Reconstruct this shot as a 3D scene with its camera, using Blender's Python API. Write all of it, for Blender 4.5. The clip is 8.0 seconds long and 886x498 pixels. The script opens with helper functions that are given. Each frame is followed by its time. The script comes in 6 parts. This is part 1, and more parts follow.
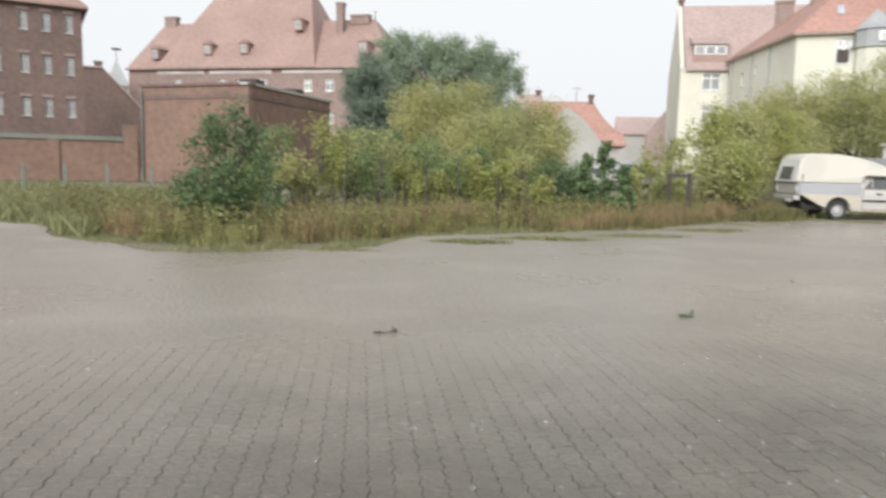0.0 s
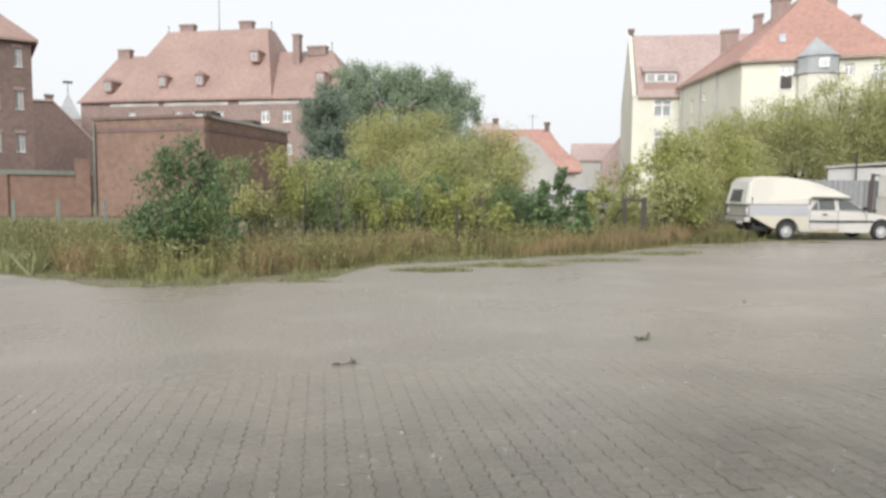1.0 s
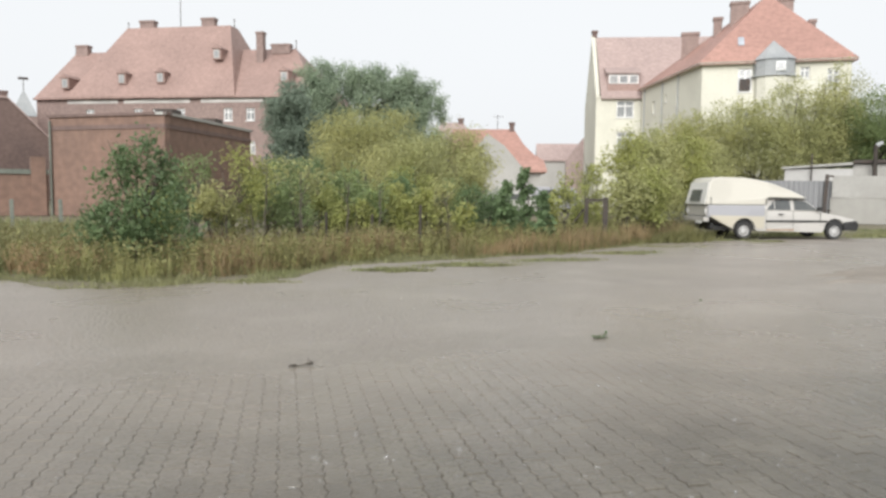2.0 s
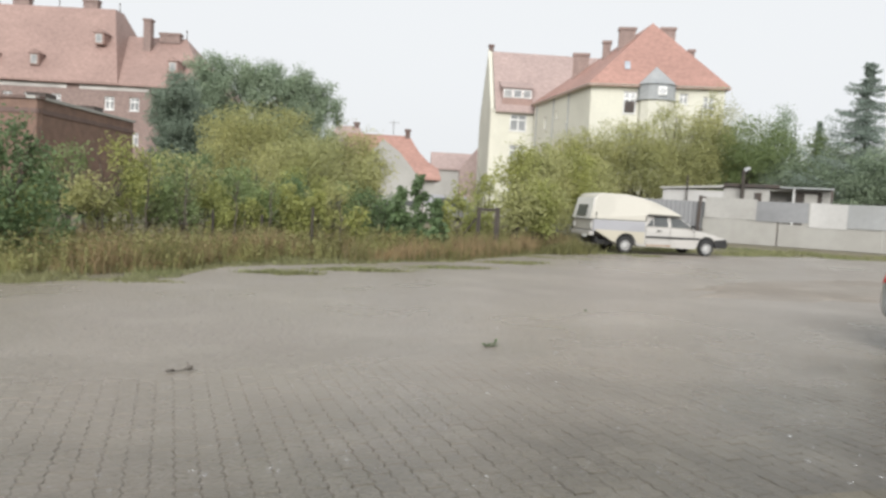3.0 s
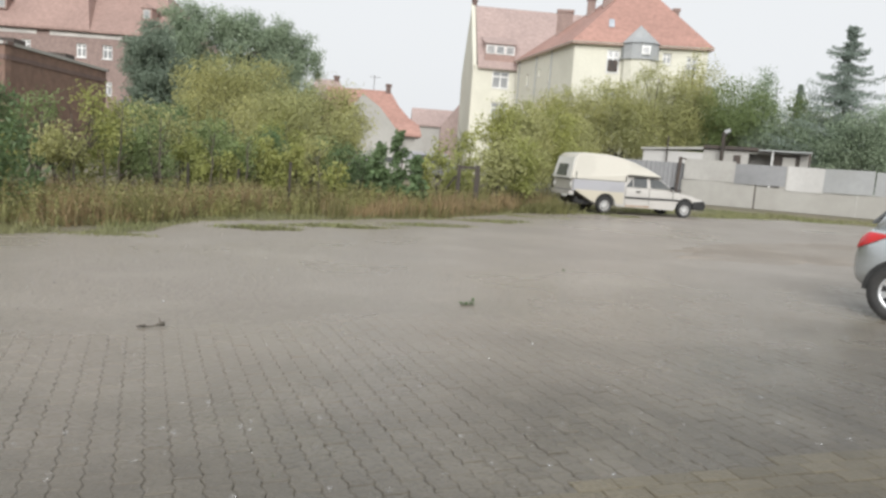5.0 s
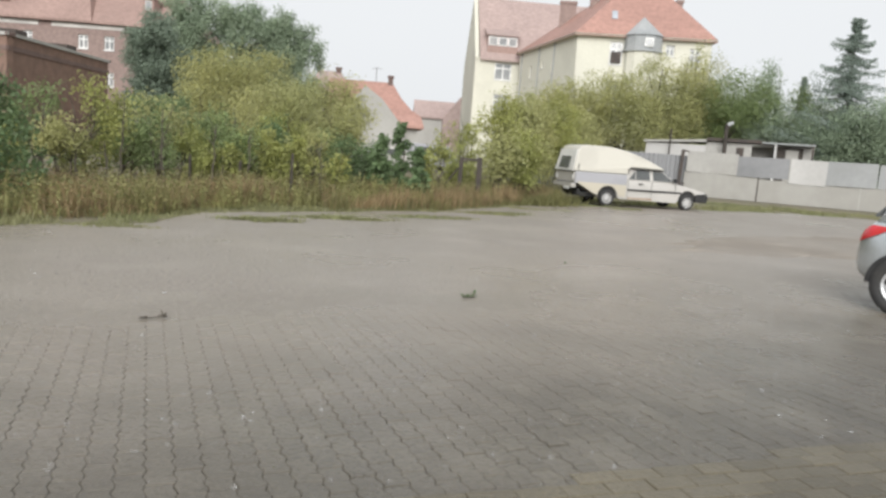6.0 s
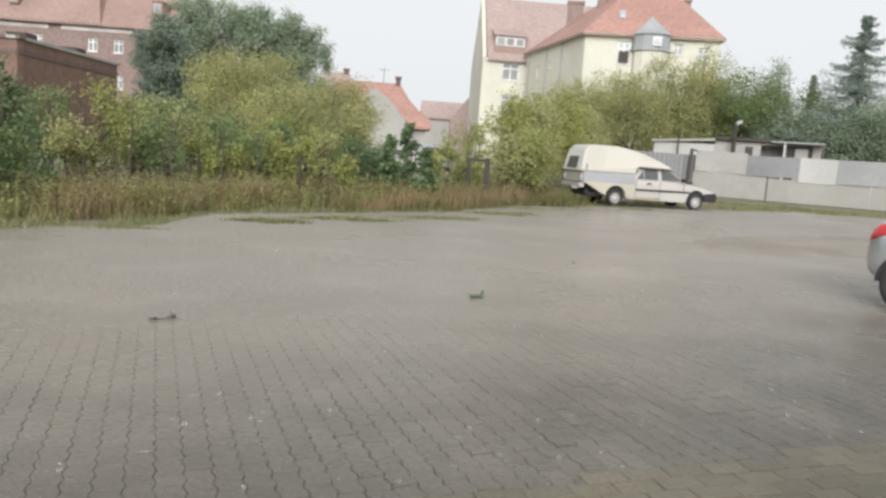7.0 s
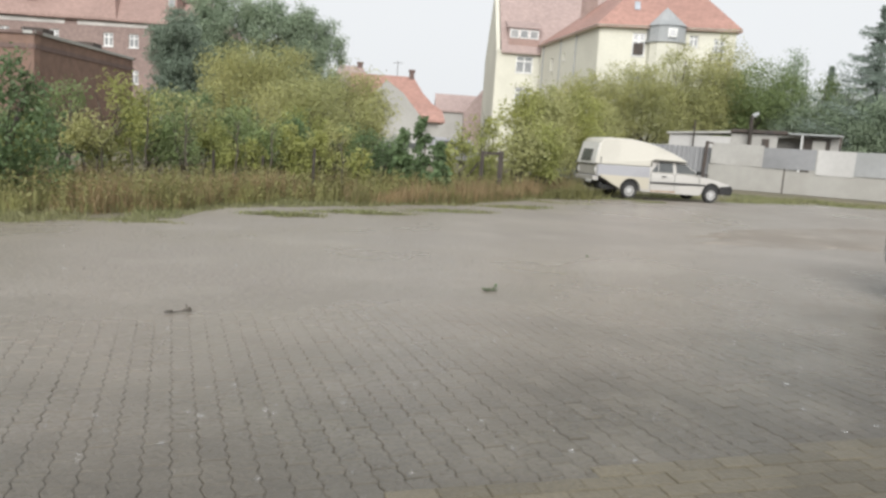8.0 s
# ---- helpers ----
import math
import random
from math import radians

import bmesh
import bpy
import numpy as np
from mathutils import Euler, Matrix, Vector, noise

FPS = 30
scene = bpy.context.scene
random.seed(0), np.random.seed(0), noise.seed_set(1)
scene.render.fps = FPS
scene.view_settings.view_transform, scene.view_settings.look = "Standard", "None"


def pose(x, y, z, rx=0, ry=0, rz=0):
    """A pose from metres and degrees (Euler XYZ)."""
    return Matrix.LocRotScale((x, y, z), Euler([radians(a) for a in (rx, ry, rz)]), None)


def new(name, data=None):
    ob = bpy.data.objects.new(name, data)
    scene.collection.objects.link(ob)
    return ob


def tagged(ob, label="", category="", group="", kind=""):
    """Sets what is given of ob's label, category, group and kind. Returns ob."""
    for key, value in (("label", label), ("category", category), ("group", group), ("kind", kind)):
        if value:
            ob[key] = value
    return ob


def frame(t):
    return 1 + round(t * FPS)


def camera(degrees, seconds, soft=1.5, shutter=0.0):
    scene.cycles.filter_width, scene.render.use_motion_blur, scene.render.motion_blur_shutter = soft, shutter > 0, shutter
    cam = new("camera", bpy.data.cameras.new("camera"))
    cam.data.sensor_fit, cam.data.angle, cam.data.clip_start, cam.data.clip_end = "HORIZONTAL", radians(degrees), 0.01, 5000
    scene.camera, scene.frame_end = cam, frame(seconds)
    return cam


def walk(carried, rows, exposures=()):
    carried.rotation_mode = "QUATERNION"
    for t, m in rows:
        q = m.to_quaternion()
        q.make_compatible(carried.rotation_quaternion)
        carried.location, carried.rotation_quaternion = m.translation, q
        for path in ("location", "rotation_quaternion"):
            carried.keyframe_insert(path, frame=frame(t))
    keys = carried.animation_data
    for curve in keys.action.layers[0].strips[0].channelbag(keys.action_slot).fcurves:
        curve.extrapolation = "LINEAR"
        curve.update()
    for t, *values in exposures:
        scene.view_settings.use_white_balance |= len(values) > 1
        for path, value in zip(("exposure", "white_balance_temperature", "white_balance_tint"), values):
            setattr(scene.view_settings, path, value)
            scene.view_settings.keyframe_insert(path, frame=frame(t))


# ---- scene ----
cam = camera(62.87, 8.0, soft=2.8, shutter=0.4)
walk(cam, [
    (0.0, pose(-0.099, -0.074, 1.389, 83.18, -1.45, -4.72)),
    (0.5, pose(-0.082, -0.065, 1.392, 81.85, -1.73, -9.06)),
    (1.0, pose(-0.067, -0.088, 1.398, 85.45, -0.46, -7.88)),
    (1.2, pose(-0.060, -0.098, 1.404, 86.31, -0.23, -8.86)),
    (2.3, pose(0.020, -0.095, 1.402, 85.21, -1.04, -12.17)),
    (2.5, pose(0.025, -0.091, 1.401, 85.40, -1.31, -14.39)),
    (3.0, pose(0.001, -0.007, 1.389, 86.18, -3.15, -18.94)),
    (3.5, pose(-0.002, 0.037, 1.375, 85.14, -3.97, -21.09)),
    (4.0, pose(0.025, 0.058, 1.388, 84.60, -4.02, -21.16)),
    (4.5, pose(0.036, 0.056, 1.388, 83.74, -4.03, -20.61)),
    (4.7, pose(0.037, 0.057, 1.388, 83.30, -4.11, -20.52)),
    (5.8, pose(0.042, 0.062, 1.386, 82.47, -4.16, -20.38)),
    (6.0, pose(0.043, 0.063, 1.386, 82.29, -4.26, -20.30)),
    (6.5, pose(0.050, 0.055, 1.389, 82.46, -4.17, -20.01)),
    (7.0, pose(0.044, 0.055, 1.387, 82.29, -3.97, -19.69)),
    (7.5, pose(0.045, 0.055, 1.389, 81.91, -3.90, -19.22)),
    (8.0, pose(0.046, 0.046, 1.389, 81.69, -3.79, -18.62)),
], exposures=((0.0, 0.18), (0.5, 0.2), (1.2, 0.22), (2.5, 0.12), (3.5, 0.08), (4.5, 0.06), (6.0, 0.07), (8.0, 0.08)))

# ---- light: bright overcast sky, heavy rain, a very soft sun behind cloud ----
world = bpy.data.worlds.new("overcast")
scene.world = world
world.use_nodes = True
wn, wl = world.node_tree.nodes, world.node_tree.links
wn.clear()
sky = wn.new("ShaderNodeTexSky")
sky.sky_type = "NISHITA"
sky.sun_disc = False
sky.sun_elevation = radians(28)
sky.sun_rotation = radians(204)
sky.air_density, sky.dust_density, sky.ozone_density = 1.0, 6.0, 1.0
grey = wn.new("ShaderNodeHueSaturation")
grey.inputs["Saturation"].default_value = 0.12
wl.new(sky.outputs["Color"], grey.inputs["Color"])
cloud = wn.new("ShaderNodeMixRGB")
cloud.inputs["Fac"].default_value = 0.86
cloud.inputs["Color2"].default_value = (8.95, 9.2, 9.45, 1)
wl.new(grey.outputs["Color"], cloud.inputs["Color1"])
back = wn.new("ShaderNodeBackground")
back.inputs["Strength"].default_value = 0.1
wl.new(cloud.outputs["Color"], back.inputs["Color"])
wout = wn.new("ShaderNodeOutputWorld")
wl.new(back.outputs["Background"], wout.inputs["Surface"])
sun_data = bpy.data.lights.new("sun", "SUN")
sun_data.energy, sun_data.angle, sun_data.color = 2.85, radians(40), (1.0, 0.985, 0.965)
sun = new("sun", sun_data)
sun.rotation_euler = (radians(62), 0, radians(-24))


# ---- materials ----
def material(name, base, second=None, rough=0.8, fine=40.0, coarse=0.5, amount=0.5, bump=0.2, metal=0.0, spec=0.5,
             rough2=None, translucent=0.0, island=0.0, per_object=0.0, third=None, bump_distance=0.01):
    """A surface with grain (fine) and stains (coarse), in world metres."""
    m = bpy.data.materials.new(name)
    m.use_nodes = True
    n, l = m.node_tree.nodes, m.node_tree.links
    b = n["Principled BSDF"]
    second = second or tuple(c * 0.75 for c in base)
    geo = n.new("ShaderNodeNewGeometry")
    big = n.new("ShaderNodeTexNoise")
    big.inputs["Scale"].default_value, big.inputs["Detail"].default_value = coarse, 6
    small = n.new("ShaderNodeTexNoise")
    small.inputs["Scale"].default_value, small.inputs["Detail"].default_value = fine, 4
    for t in (big, small):
        l.new(geo.outputs["Position"], t.inputs["Vector"])
    ramp = n.new("ShaderNodeValToRGB")
    ramp.color_ramp.elements[0].position, ramp.color_ramp.elements[1].position = 0.5 - 0.3 * amount, 0.5 + 0.3 * amount
    ramp.color_ramp.elements[0].color, ramp.color_ramp.elements[1].color = (*base, 1), (*second, 1)
    l.new(big.outputs["Fac"], ramp.inputs["Fac"])
    colour = ramp.outputs["Color"]
    grain = n.new("ShaderNodeMapRange")
    grain.inputs["From Min"].default_value, grain.inputs["From Max"].default_value = 0.3, 0.7
    grain.inputs["To Min"].default_value, grain.inputs["To Max"].default_value = 1 - 0.3 * amount, 1 + 0.3 * amount
    l.new(small.outputs["Fac"], grain.inputs["Value"])
    mul = n.new("ShaderNodeMixRGB")
    mul.blend_type = "MULTIPLY"
    mul.inputs["Fac"].default_value = 1
    l.new(colour, mul.inputs["Color1"])
    l.new(grain.outputs["Result"], mul.inputs["Color2"])
    colour = mul.outputs["Color"]
    if third:
        mix = n.new("ShaderNodeMixRGB")
        mix.inputs["Color2"].default_value = (*third, 1)
        l.new(colour, mix.inputs["Color1"])
        patch = n.new("ShaderNodeTexNoise")
        patch.inputs["Scale"].default_value, patch.inputs["Detail"].default_value = coarse * 2.7, 5
        l.new(geo.outputs["Position"], patch.inputs["Vector"])
        cut = n.new("ShaderNodeMapRange")
        cut.inputs["From Min"].default_value, cut.inputs["From Max"].default_value = 0.52, 0.68
        l.new(patch.outputs["Fac"], cut.inputs["Value"])
        l.new(cut.outputs["Result"], mix.inputs["Fac"])
        colour = mix.outputs["Color"]
    if island or per_object:
        vary = n.new("ShaderNodeMapRange")
        k = island or per_object
        vary.inputs["To Min"].default_value, vary.inputs["To Max"].default_value = 1 - k, 1 + k
        if island:
            l.new(geo.outputs["Random Per Island"], vary.inputs["Value"])
        else:
            info = n.new("ShaderNodeObjectInfo")
            l.new(info.outputs["Random"], vary.inputs["Value"])
        mul2 = n.new("ShaderNodeMixRGB")
        mul2.blend_type = "MULTIPLY"
        mul2.inputs["Fac"].default_value = 1
        l.new(colour, mul2.inputs["Color1"])
        l.new(vary.outputs["Result"], mul2.inputs["Color2"])
        colour = mul2.outputs["Color"]
    l.new(colour, b.inputs["Base Color"])
    b.inputs["Metallic"].default_value = metal
    b.inputs["Specular IOR Level"].default_value = spec
    if rough2 is None:
        b.inputs["Roughness"].default_value = rough
    else:
        rr = n.new("ShaderNodeMapRange")
        rr.inputs["From Min"].default_value, rr.inputs["From Max"].default_value = 0.38, 0.62
        rr.inputs["To Min"].default_value, rr.inputs["To Max"].default_value = rough, rough2
        l.new(big.outputs["Fac"], rr.inputs["Value"])
        l.new(rr.outputs["Result"], b.inputs["Roughness"])
    if bump:
        bp = n.new("ShaderNodeBump")
        bp.inputs["Strength"].default_value, bp.inputs["Distance"].default_value = bump, bump_distance
        l.new(small.outputs["Fac"], bp.inputs["Height"])
        l.new(bp.outputs["Normal"], b.inputs["Normal"])
    if translucent:
        tr = n.new("ShaderNodeBsdfTranslucent")
        l.new(colour, tr.inputs["Color"])
        mx = n.new("ShaderNodeMixShader")
        mx.inputs["Fac"].default_value = translucent
        l.new(b.outputs["BSDF"], mx.inputs[1])
        l.new(tr.outputs["BSDF"], mx.inputs[2])
        l.new(mx.outputs["Shader"], n["Material Output"].inputs["Surface"])
    return m


def coursed(name, base, second, mortar, width, height, rough=0.85, axis=None, bump=0.4):
    """Masonry or tiles too small to tell apart singly: courses along the wall, by height and horizontal run."""
    m = material(name, base, second, rough, 3.0, 0.25, 0.5, 0.0)
    n, l = m.node_tree.nodes, m.node_tree.links
    b = n["Principled BSDF"]
    geo = n.new("ShaderNodeNewGeometry")
    sep = n.new("ShaderNodeSeparateXYZ")
    l.new(geo.outputs["Position"], sep.inputs[0])
    run = n.new("ShaderNodeMath")
    run.operation = "MULTIPLY_ADD"
    run.inputs[1].default_value = 0.9
    l.new(sep.outputs["X"], run.inputs[0])
    l.new(sep.outputs["Y"], run.inputs[2])
    com = n.new("ShaderNodeCombineXYZ")
    l.new(run.outputs[0], com.inputs["X"])
    l.new(sep.outputs["Z"], com.inputs["Y"])
    br = n.new("ShaderNodeTexBrick")
    br.inputs["Scale"].default_value = 1
    br.inputs["Brick Width"].default_value, br.inputs["Row Height"].default_value = width, height
    br.inputs["Mortar Size"].default_value = height * 0.09
    br.inputs["Color1"].default_value, br.inputs["Color2"].default_value = (1, 1, 1, 1), (0.93, 0.93, 0.93, 1)
    br.inputs["Mortar"].default_value = (*mortar, 1)
    l.new(com.outputs[0], br.inputs["Vector"])
    src = b.inputs["Base Color"].links[0].from_socket
    mul = n.new("ShaderNodeMixRGB")
    mul.blend_type = "MULTIPLY"
    mul.inputs["Fac"].default_value = 1
    l.new(src, mul.inputs["Color1"])
    l.new(br.outputs["Color"], mul.inputs["Color2"])
    l.new(mul.outputs["Color"], b.inputs["Base Color"])
    bp = n.new("ShaderNodeBump")
    bp.inputs["Strength"].default_value, bp.inputs["Distance"].default_value = bump, 0.02
    l.new(br.outputs["Fac"], bp.inputs["Height"])
    bp.invert = True
    l.new(bp.outputs["Normal"], b.inputs["Normal"])
    return m


M = {}
M["yard"] = material("wet_sandy_ground", (0.282, 0.246, 0.206), (0.216, 0.187, 0.156), 0.24, 25.0, 0.22, 1.0, 0.9, rough2=0.48, spec=0.8, third=(0.292, 0.257, 0.217), bump_distance=0.02)
M["soil"] = material("grassy_soil", (0.150, 0.142, 0.085), (0.205, 0.175, 0.125), 0.95, 14.0, 0.5, 0.8, 0.6, bump_distance=0.04)
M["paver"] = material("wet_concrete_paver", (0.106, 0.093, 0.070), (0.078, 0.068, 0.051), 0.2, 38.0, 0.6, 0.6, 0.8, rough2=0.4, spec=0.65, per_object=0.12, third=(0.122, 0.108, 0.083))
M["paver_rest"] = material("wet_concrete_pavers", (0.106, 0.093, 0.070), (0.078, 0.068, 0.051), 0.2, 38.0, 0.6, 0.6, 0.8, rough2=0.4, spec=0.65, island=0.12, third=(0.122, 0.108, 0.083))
M["yellow_paver"] = material("yellowish_concrete_paver", (0.142, 0.121, 0.080), (0.102, 0.088, 0.060), 0.24, 38.0, 0.7, 0.5, 0.8, rough2=0.45, spec=0.5, per_object=0.17)
M["yellow_rest"] = material("yellowish_concrete_pavers", (0.142, 0.121, 0.080), (0.102, 0.088, 0.060), 0.24, 38.0, 0.7, 0.5, 0.8, rough2=0.45, spec=0.5, island=0.17)
M["gravel"] = material("wet_brown_gravel", (0.258, 0.218, 0.177), (0.222, 0.188, 0.152), 0.3, 45.0, 0.5, 0.8, 0.8, rough2=0.55, third=(0.30, 0.255, 0.208), bump_distance=0.02)
M["pebble"] = material("wet_stone", (0.13, 0.12, 0.10), (0.2, 0.18, 0.16), 0.4, 60.0, 3.0, 0.6, 0.2, island=0.4)


def sand_and_sheen(m, start, full, thin, share=1.0, sand=None):
    """Wet sand washed over the paving from the yard, thicker away from the buildings, in uneven tongues; on the pavers
    its tint also paints in the sheen that grows with distance.
    """
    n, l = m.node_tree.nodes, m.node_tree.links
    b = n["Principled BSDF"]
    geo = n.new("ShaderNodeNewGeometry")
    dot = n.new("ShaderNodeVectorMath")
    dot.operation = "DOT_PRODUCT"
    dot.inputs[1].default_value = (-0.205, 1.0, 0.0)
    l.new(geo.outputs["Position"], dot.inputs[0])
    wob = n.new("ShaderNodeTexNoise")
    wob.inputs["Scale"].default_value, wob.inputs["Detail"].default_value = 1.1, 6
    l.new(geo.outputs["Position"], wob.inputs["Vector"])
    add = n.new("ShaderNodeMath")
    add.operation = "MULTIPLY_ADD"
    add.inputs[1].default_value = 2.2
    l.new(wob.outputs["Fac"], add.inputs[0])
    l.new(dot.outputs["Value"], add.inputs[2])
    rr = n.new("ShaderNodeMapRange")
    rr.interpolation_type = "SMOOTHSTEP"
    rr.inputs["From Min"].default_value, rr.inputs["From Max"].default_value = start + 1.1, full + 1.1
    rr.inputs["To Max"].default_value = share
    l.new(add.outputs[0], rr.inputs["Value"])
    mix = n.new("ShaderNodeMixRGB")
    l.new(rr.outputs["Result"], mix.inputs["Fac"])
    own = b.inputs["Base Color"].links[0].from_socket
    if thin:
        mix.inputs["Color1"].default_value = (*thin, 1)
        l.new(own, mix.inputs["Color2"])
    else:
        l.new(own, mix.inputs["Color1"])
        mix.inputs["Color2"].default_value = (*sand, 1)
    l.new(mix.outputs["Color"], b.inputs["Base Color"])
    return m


# this sand tint also brightens pavers with distance, standing for their grazing sheen
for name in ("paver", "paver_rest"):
    sand_and_sheen(M[name], 2.1, 5.6, None, 0.85, (0.255, 0.222, 0.184))
M["drift"] = sand_and_sheen(material("wet_sand_film", (0.282, 0.246, 0.206), (0.216, 0.187, 0.156), 0.24, 25.0, 0.22, 1.0, 0.9, rough2=0.48, spec=0.8, third=(0.292, 0.257, 0.217), bump_distance=0.02), 5.2, 6.8, (0.215, 0.187, 0.153))
M["joint"] = material("dirt_joint", (0.085, 0.075, 0.056), None, 0.6, 60.0, 0.8, 0.5, 0.3)
# brick and the three tiles are paled: distant rain haze is in their colour
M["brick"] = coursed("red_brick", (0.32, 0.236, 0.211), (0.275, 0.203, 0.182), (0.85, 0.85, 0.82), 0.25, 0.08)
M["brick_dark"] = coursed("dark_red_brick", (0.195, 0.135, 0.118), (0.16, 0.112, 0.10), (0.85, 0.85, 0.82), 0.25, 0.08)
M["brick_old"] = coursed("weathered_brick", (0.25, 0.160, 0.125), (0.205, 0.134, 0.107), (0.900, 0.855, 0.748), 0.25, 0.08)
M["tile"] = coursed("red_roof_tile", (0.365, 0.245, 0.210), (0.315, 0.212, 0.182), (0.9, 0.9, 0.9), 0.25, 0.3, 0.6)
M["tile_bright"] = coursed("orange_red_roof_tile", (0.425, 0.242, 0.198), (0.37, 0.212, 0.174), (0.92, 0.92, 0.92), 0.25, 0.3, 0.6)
M["tile_hazed"] = coursed("hazed_roof_tile", (0.43, 0.325, 0.297), (0.385, 0.292, 0.267), (0.9, 0.9, 0.9), 0.25, 0.3, 0.6)
M["cream"] = material("cream_plaster", (0.66, 0.645, 0.55), (0.61, 0.595, 0.507), 0.9, 8.0, 0.25, 0.2, 0.05)
M["grey_plaster"] = material("grey_plaster", (0.42, 0.41, 0.385), (0.38, 0.37, 0.345), 0.9, 8.0, 0.3, 0.25, 0.1)
M["white_band"] = material("pale_stone_band", (0.72, 0.69, 0.65), None, 0.85, 8.0, 0.4, 0.4, 0.1)
M["frame"] = material("white_window_paint", (0.80, 0.80, 0.78), None, 0.5, 20.0, 1.0, 0.2, 0.0)
M["glass"] = material("window_glass", (0.24, 0.25, 0.255), (0.33, 0.33, 0.325), 0.08, 2.0, 0.4, 0.5, 0.0, spec=0.8)
M["skylight_glass"] = material("skylight_glass", (0.42, 0.45, 0.49), (0.36, 0.39, 0.43), 0.15, 2.0, 0.4, 0.5, 0.0, spec=0.7)
M["slate"] = material("grey_slate", (0.37, 0.38, 0.38), (0.30, 0.315, 0.32), 0.6, 9.0, 0.8, 0.5, 0.2)
M["dark_metal"] = material("dark_rusted_metal", (0.049, 0.042, 0.040), (0.077, 0.056, 0.043), 0.7, 20.0, 2.0, 0.6, 0.2)
M["zinc"] = material("weathered_zinc", (0.40, 0.41, 0.41), (0.33, 0.34, 0.34), 0.55, 10.0, 0.7, 0.5, 0.1)
M["coping"] = material("mossy_coping", (0.19, 0.205, 0.175), (0.145, 0.16, 0.135), 0.8, 10.0, 0.7, 0.5, 0.2)
M["concrete"] = material("weathered_concrete", (0.42, 0.41, 0.385), (0.35, 0.34, 0.315), 0.85, 12.0, 0.8, 0.6, 0.2)
M["sheet_white"] = material("white_sheet_panel", (0.385, 0.375, 0.352), (0.352, 0.343, 0.321), 0.6, 5.0, 0.5, 0.18, 0.03, third=(0.335, 0.322, 0.297))
M["sheet_bright"] = material("clean_white_sheet_panel", (0.47, 0.462, 0.445), (0.44, 0.432, 0.416), 0.55, 5.0, 0.5, 0.15, 0.03)
M["slab"] = material("whitewashed_concrete_slab", (0.350, 0.340, 0.314), (0.322, 0.311, 0.285), 0.75, 3.0, 0.4, 0.15, 0.1)
M["rust"] = material("rust_stain", (0.30, 0.20, 0.13), (0.42, 0.35, 0.28), 0.8, 30.0, 3.0, 0.8, 0.1)
M["frame_grey"] = material("weathered_window_paint", (0.50, 0.50, 0.48), None, 0.6, 20.0, 1.0, 0.3, 0.0)
M["sheet_grey"] = material("grey_sheet_panel", (0.238, 0.241, 0.247), (0.21, 0.213, 0.219), 0.55, 5.0, 0.5, 0.18, 0.03)
M["sheet_pale"] = material("pale_grey_sheet_panel", (0.310, 0.317, 0.317), (0.286, 0.292, 0.292), 0.55, 5.0, 0.5, 0.18, 0.03, third=(0.272, 0.277, 0.272))
M["wood_dark"] = material("wet_dark_wood", (0.036, 0.030, 0.025), (0.060, 0.048, 0.039), 0.75, 30.0, 2.0, 0.6, 0.4)
M["bark"] = material("bark", (0.10, 0.085, 0.065), (0.07, 0.06, 0.05), 0.9, 25.0, 2.0, 0.6, 0.5)

M["water_drop"] = material("rain_water", (0.9, 0.9, 0.9), (0.85, 0.86, 0.87), 0.12, 30.0, 1.0, 0.1, 0.0)
M["water_drop"].node_tree.nodes["Principled BSDF"].inputs["Transmission Weight"].default_value = 0.85
M["water_drop"].node_tree.nodes["Principled BSDF"].inputs["IOR"].default_value = 1.33


def leafy(name, a, b, k=0.16):
    return material(name, a, b, 0.6, 3.0, 0.35, 0.9, 0.0, translucent=0.38, island=k)


M["leaf_dark"] = leafy("dark_green_leaves", (0.155, 0.225, 0.10), (0.115, 0.172, 0.085))
# far, conifer, olive and needle leaves are paled: rain haze is in these colours
M["leaf_hazed"] = leafy("hazed_green_leaves", (0.352, 0.424, 0.290), (0.290, 0.362, 0.255), 0.15)
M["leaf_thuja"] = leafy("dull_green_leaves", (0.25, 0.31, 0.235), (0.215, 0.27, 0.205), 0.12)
M["leaf_olive"] = leafy("olive_green_leaves", (0.46, 0.445, 0.185), (0.345, 0.365, 0.175))
M["leaf_yellow"] = leafy("yellow_green_leaves", (0.40, 0.405, 0.13), (0.29, 0.32, 0.115))
M["leaf_mid"] = leafy("mid_green_leaves", (0.245, 0.31, 0.125), (0.205, 0.262, 0.115))
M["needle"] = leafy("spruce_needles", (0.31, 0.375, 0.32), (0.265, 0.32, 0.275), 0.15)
M["dry"] = leafy("dry_weed_stalks", (0.43, 0.30, 0.165), (0.31, 0.25, 0.14))
M["weed"] = leafy("green_weeds", (0.195, 0.205, 0.08), (0.225, 0.195, 0.09))
M["stalk"] = leafy("yellow_green_stalks", (0.36, 0.35, 0.145), (0.28, 0.28, 0.12))
M["grass"] = leafy("short_grass", (0.231, 0.263, 0.116), (0.294, 0.273, 0.147))


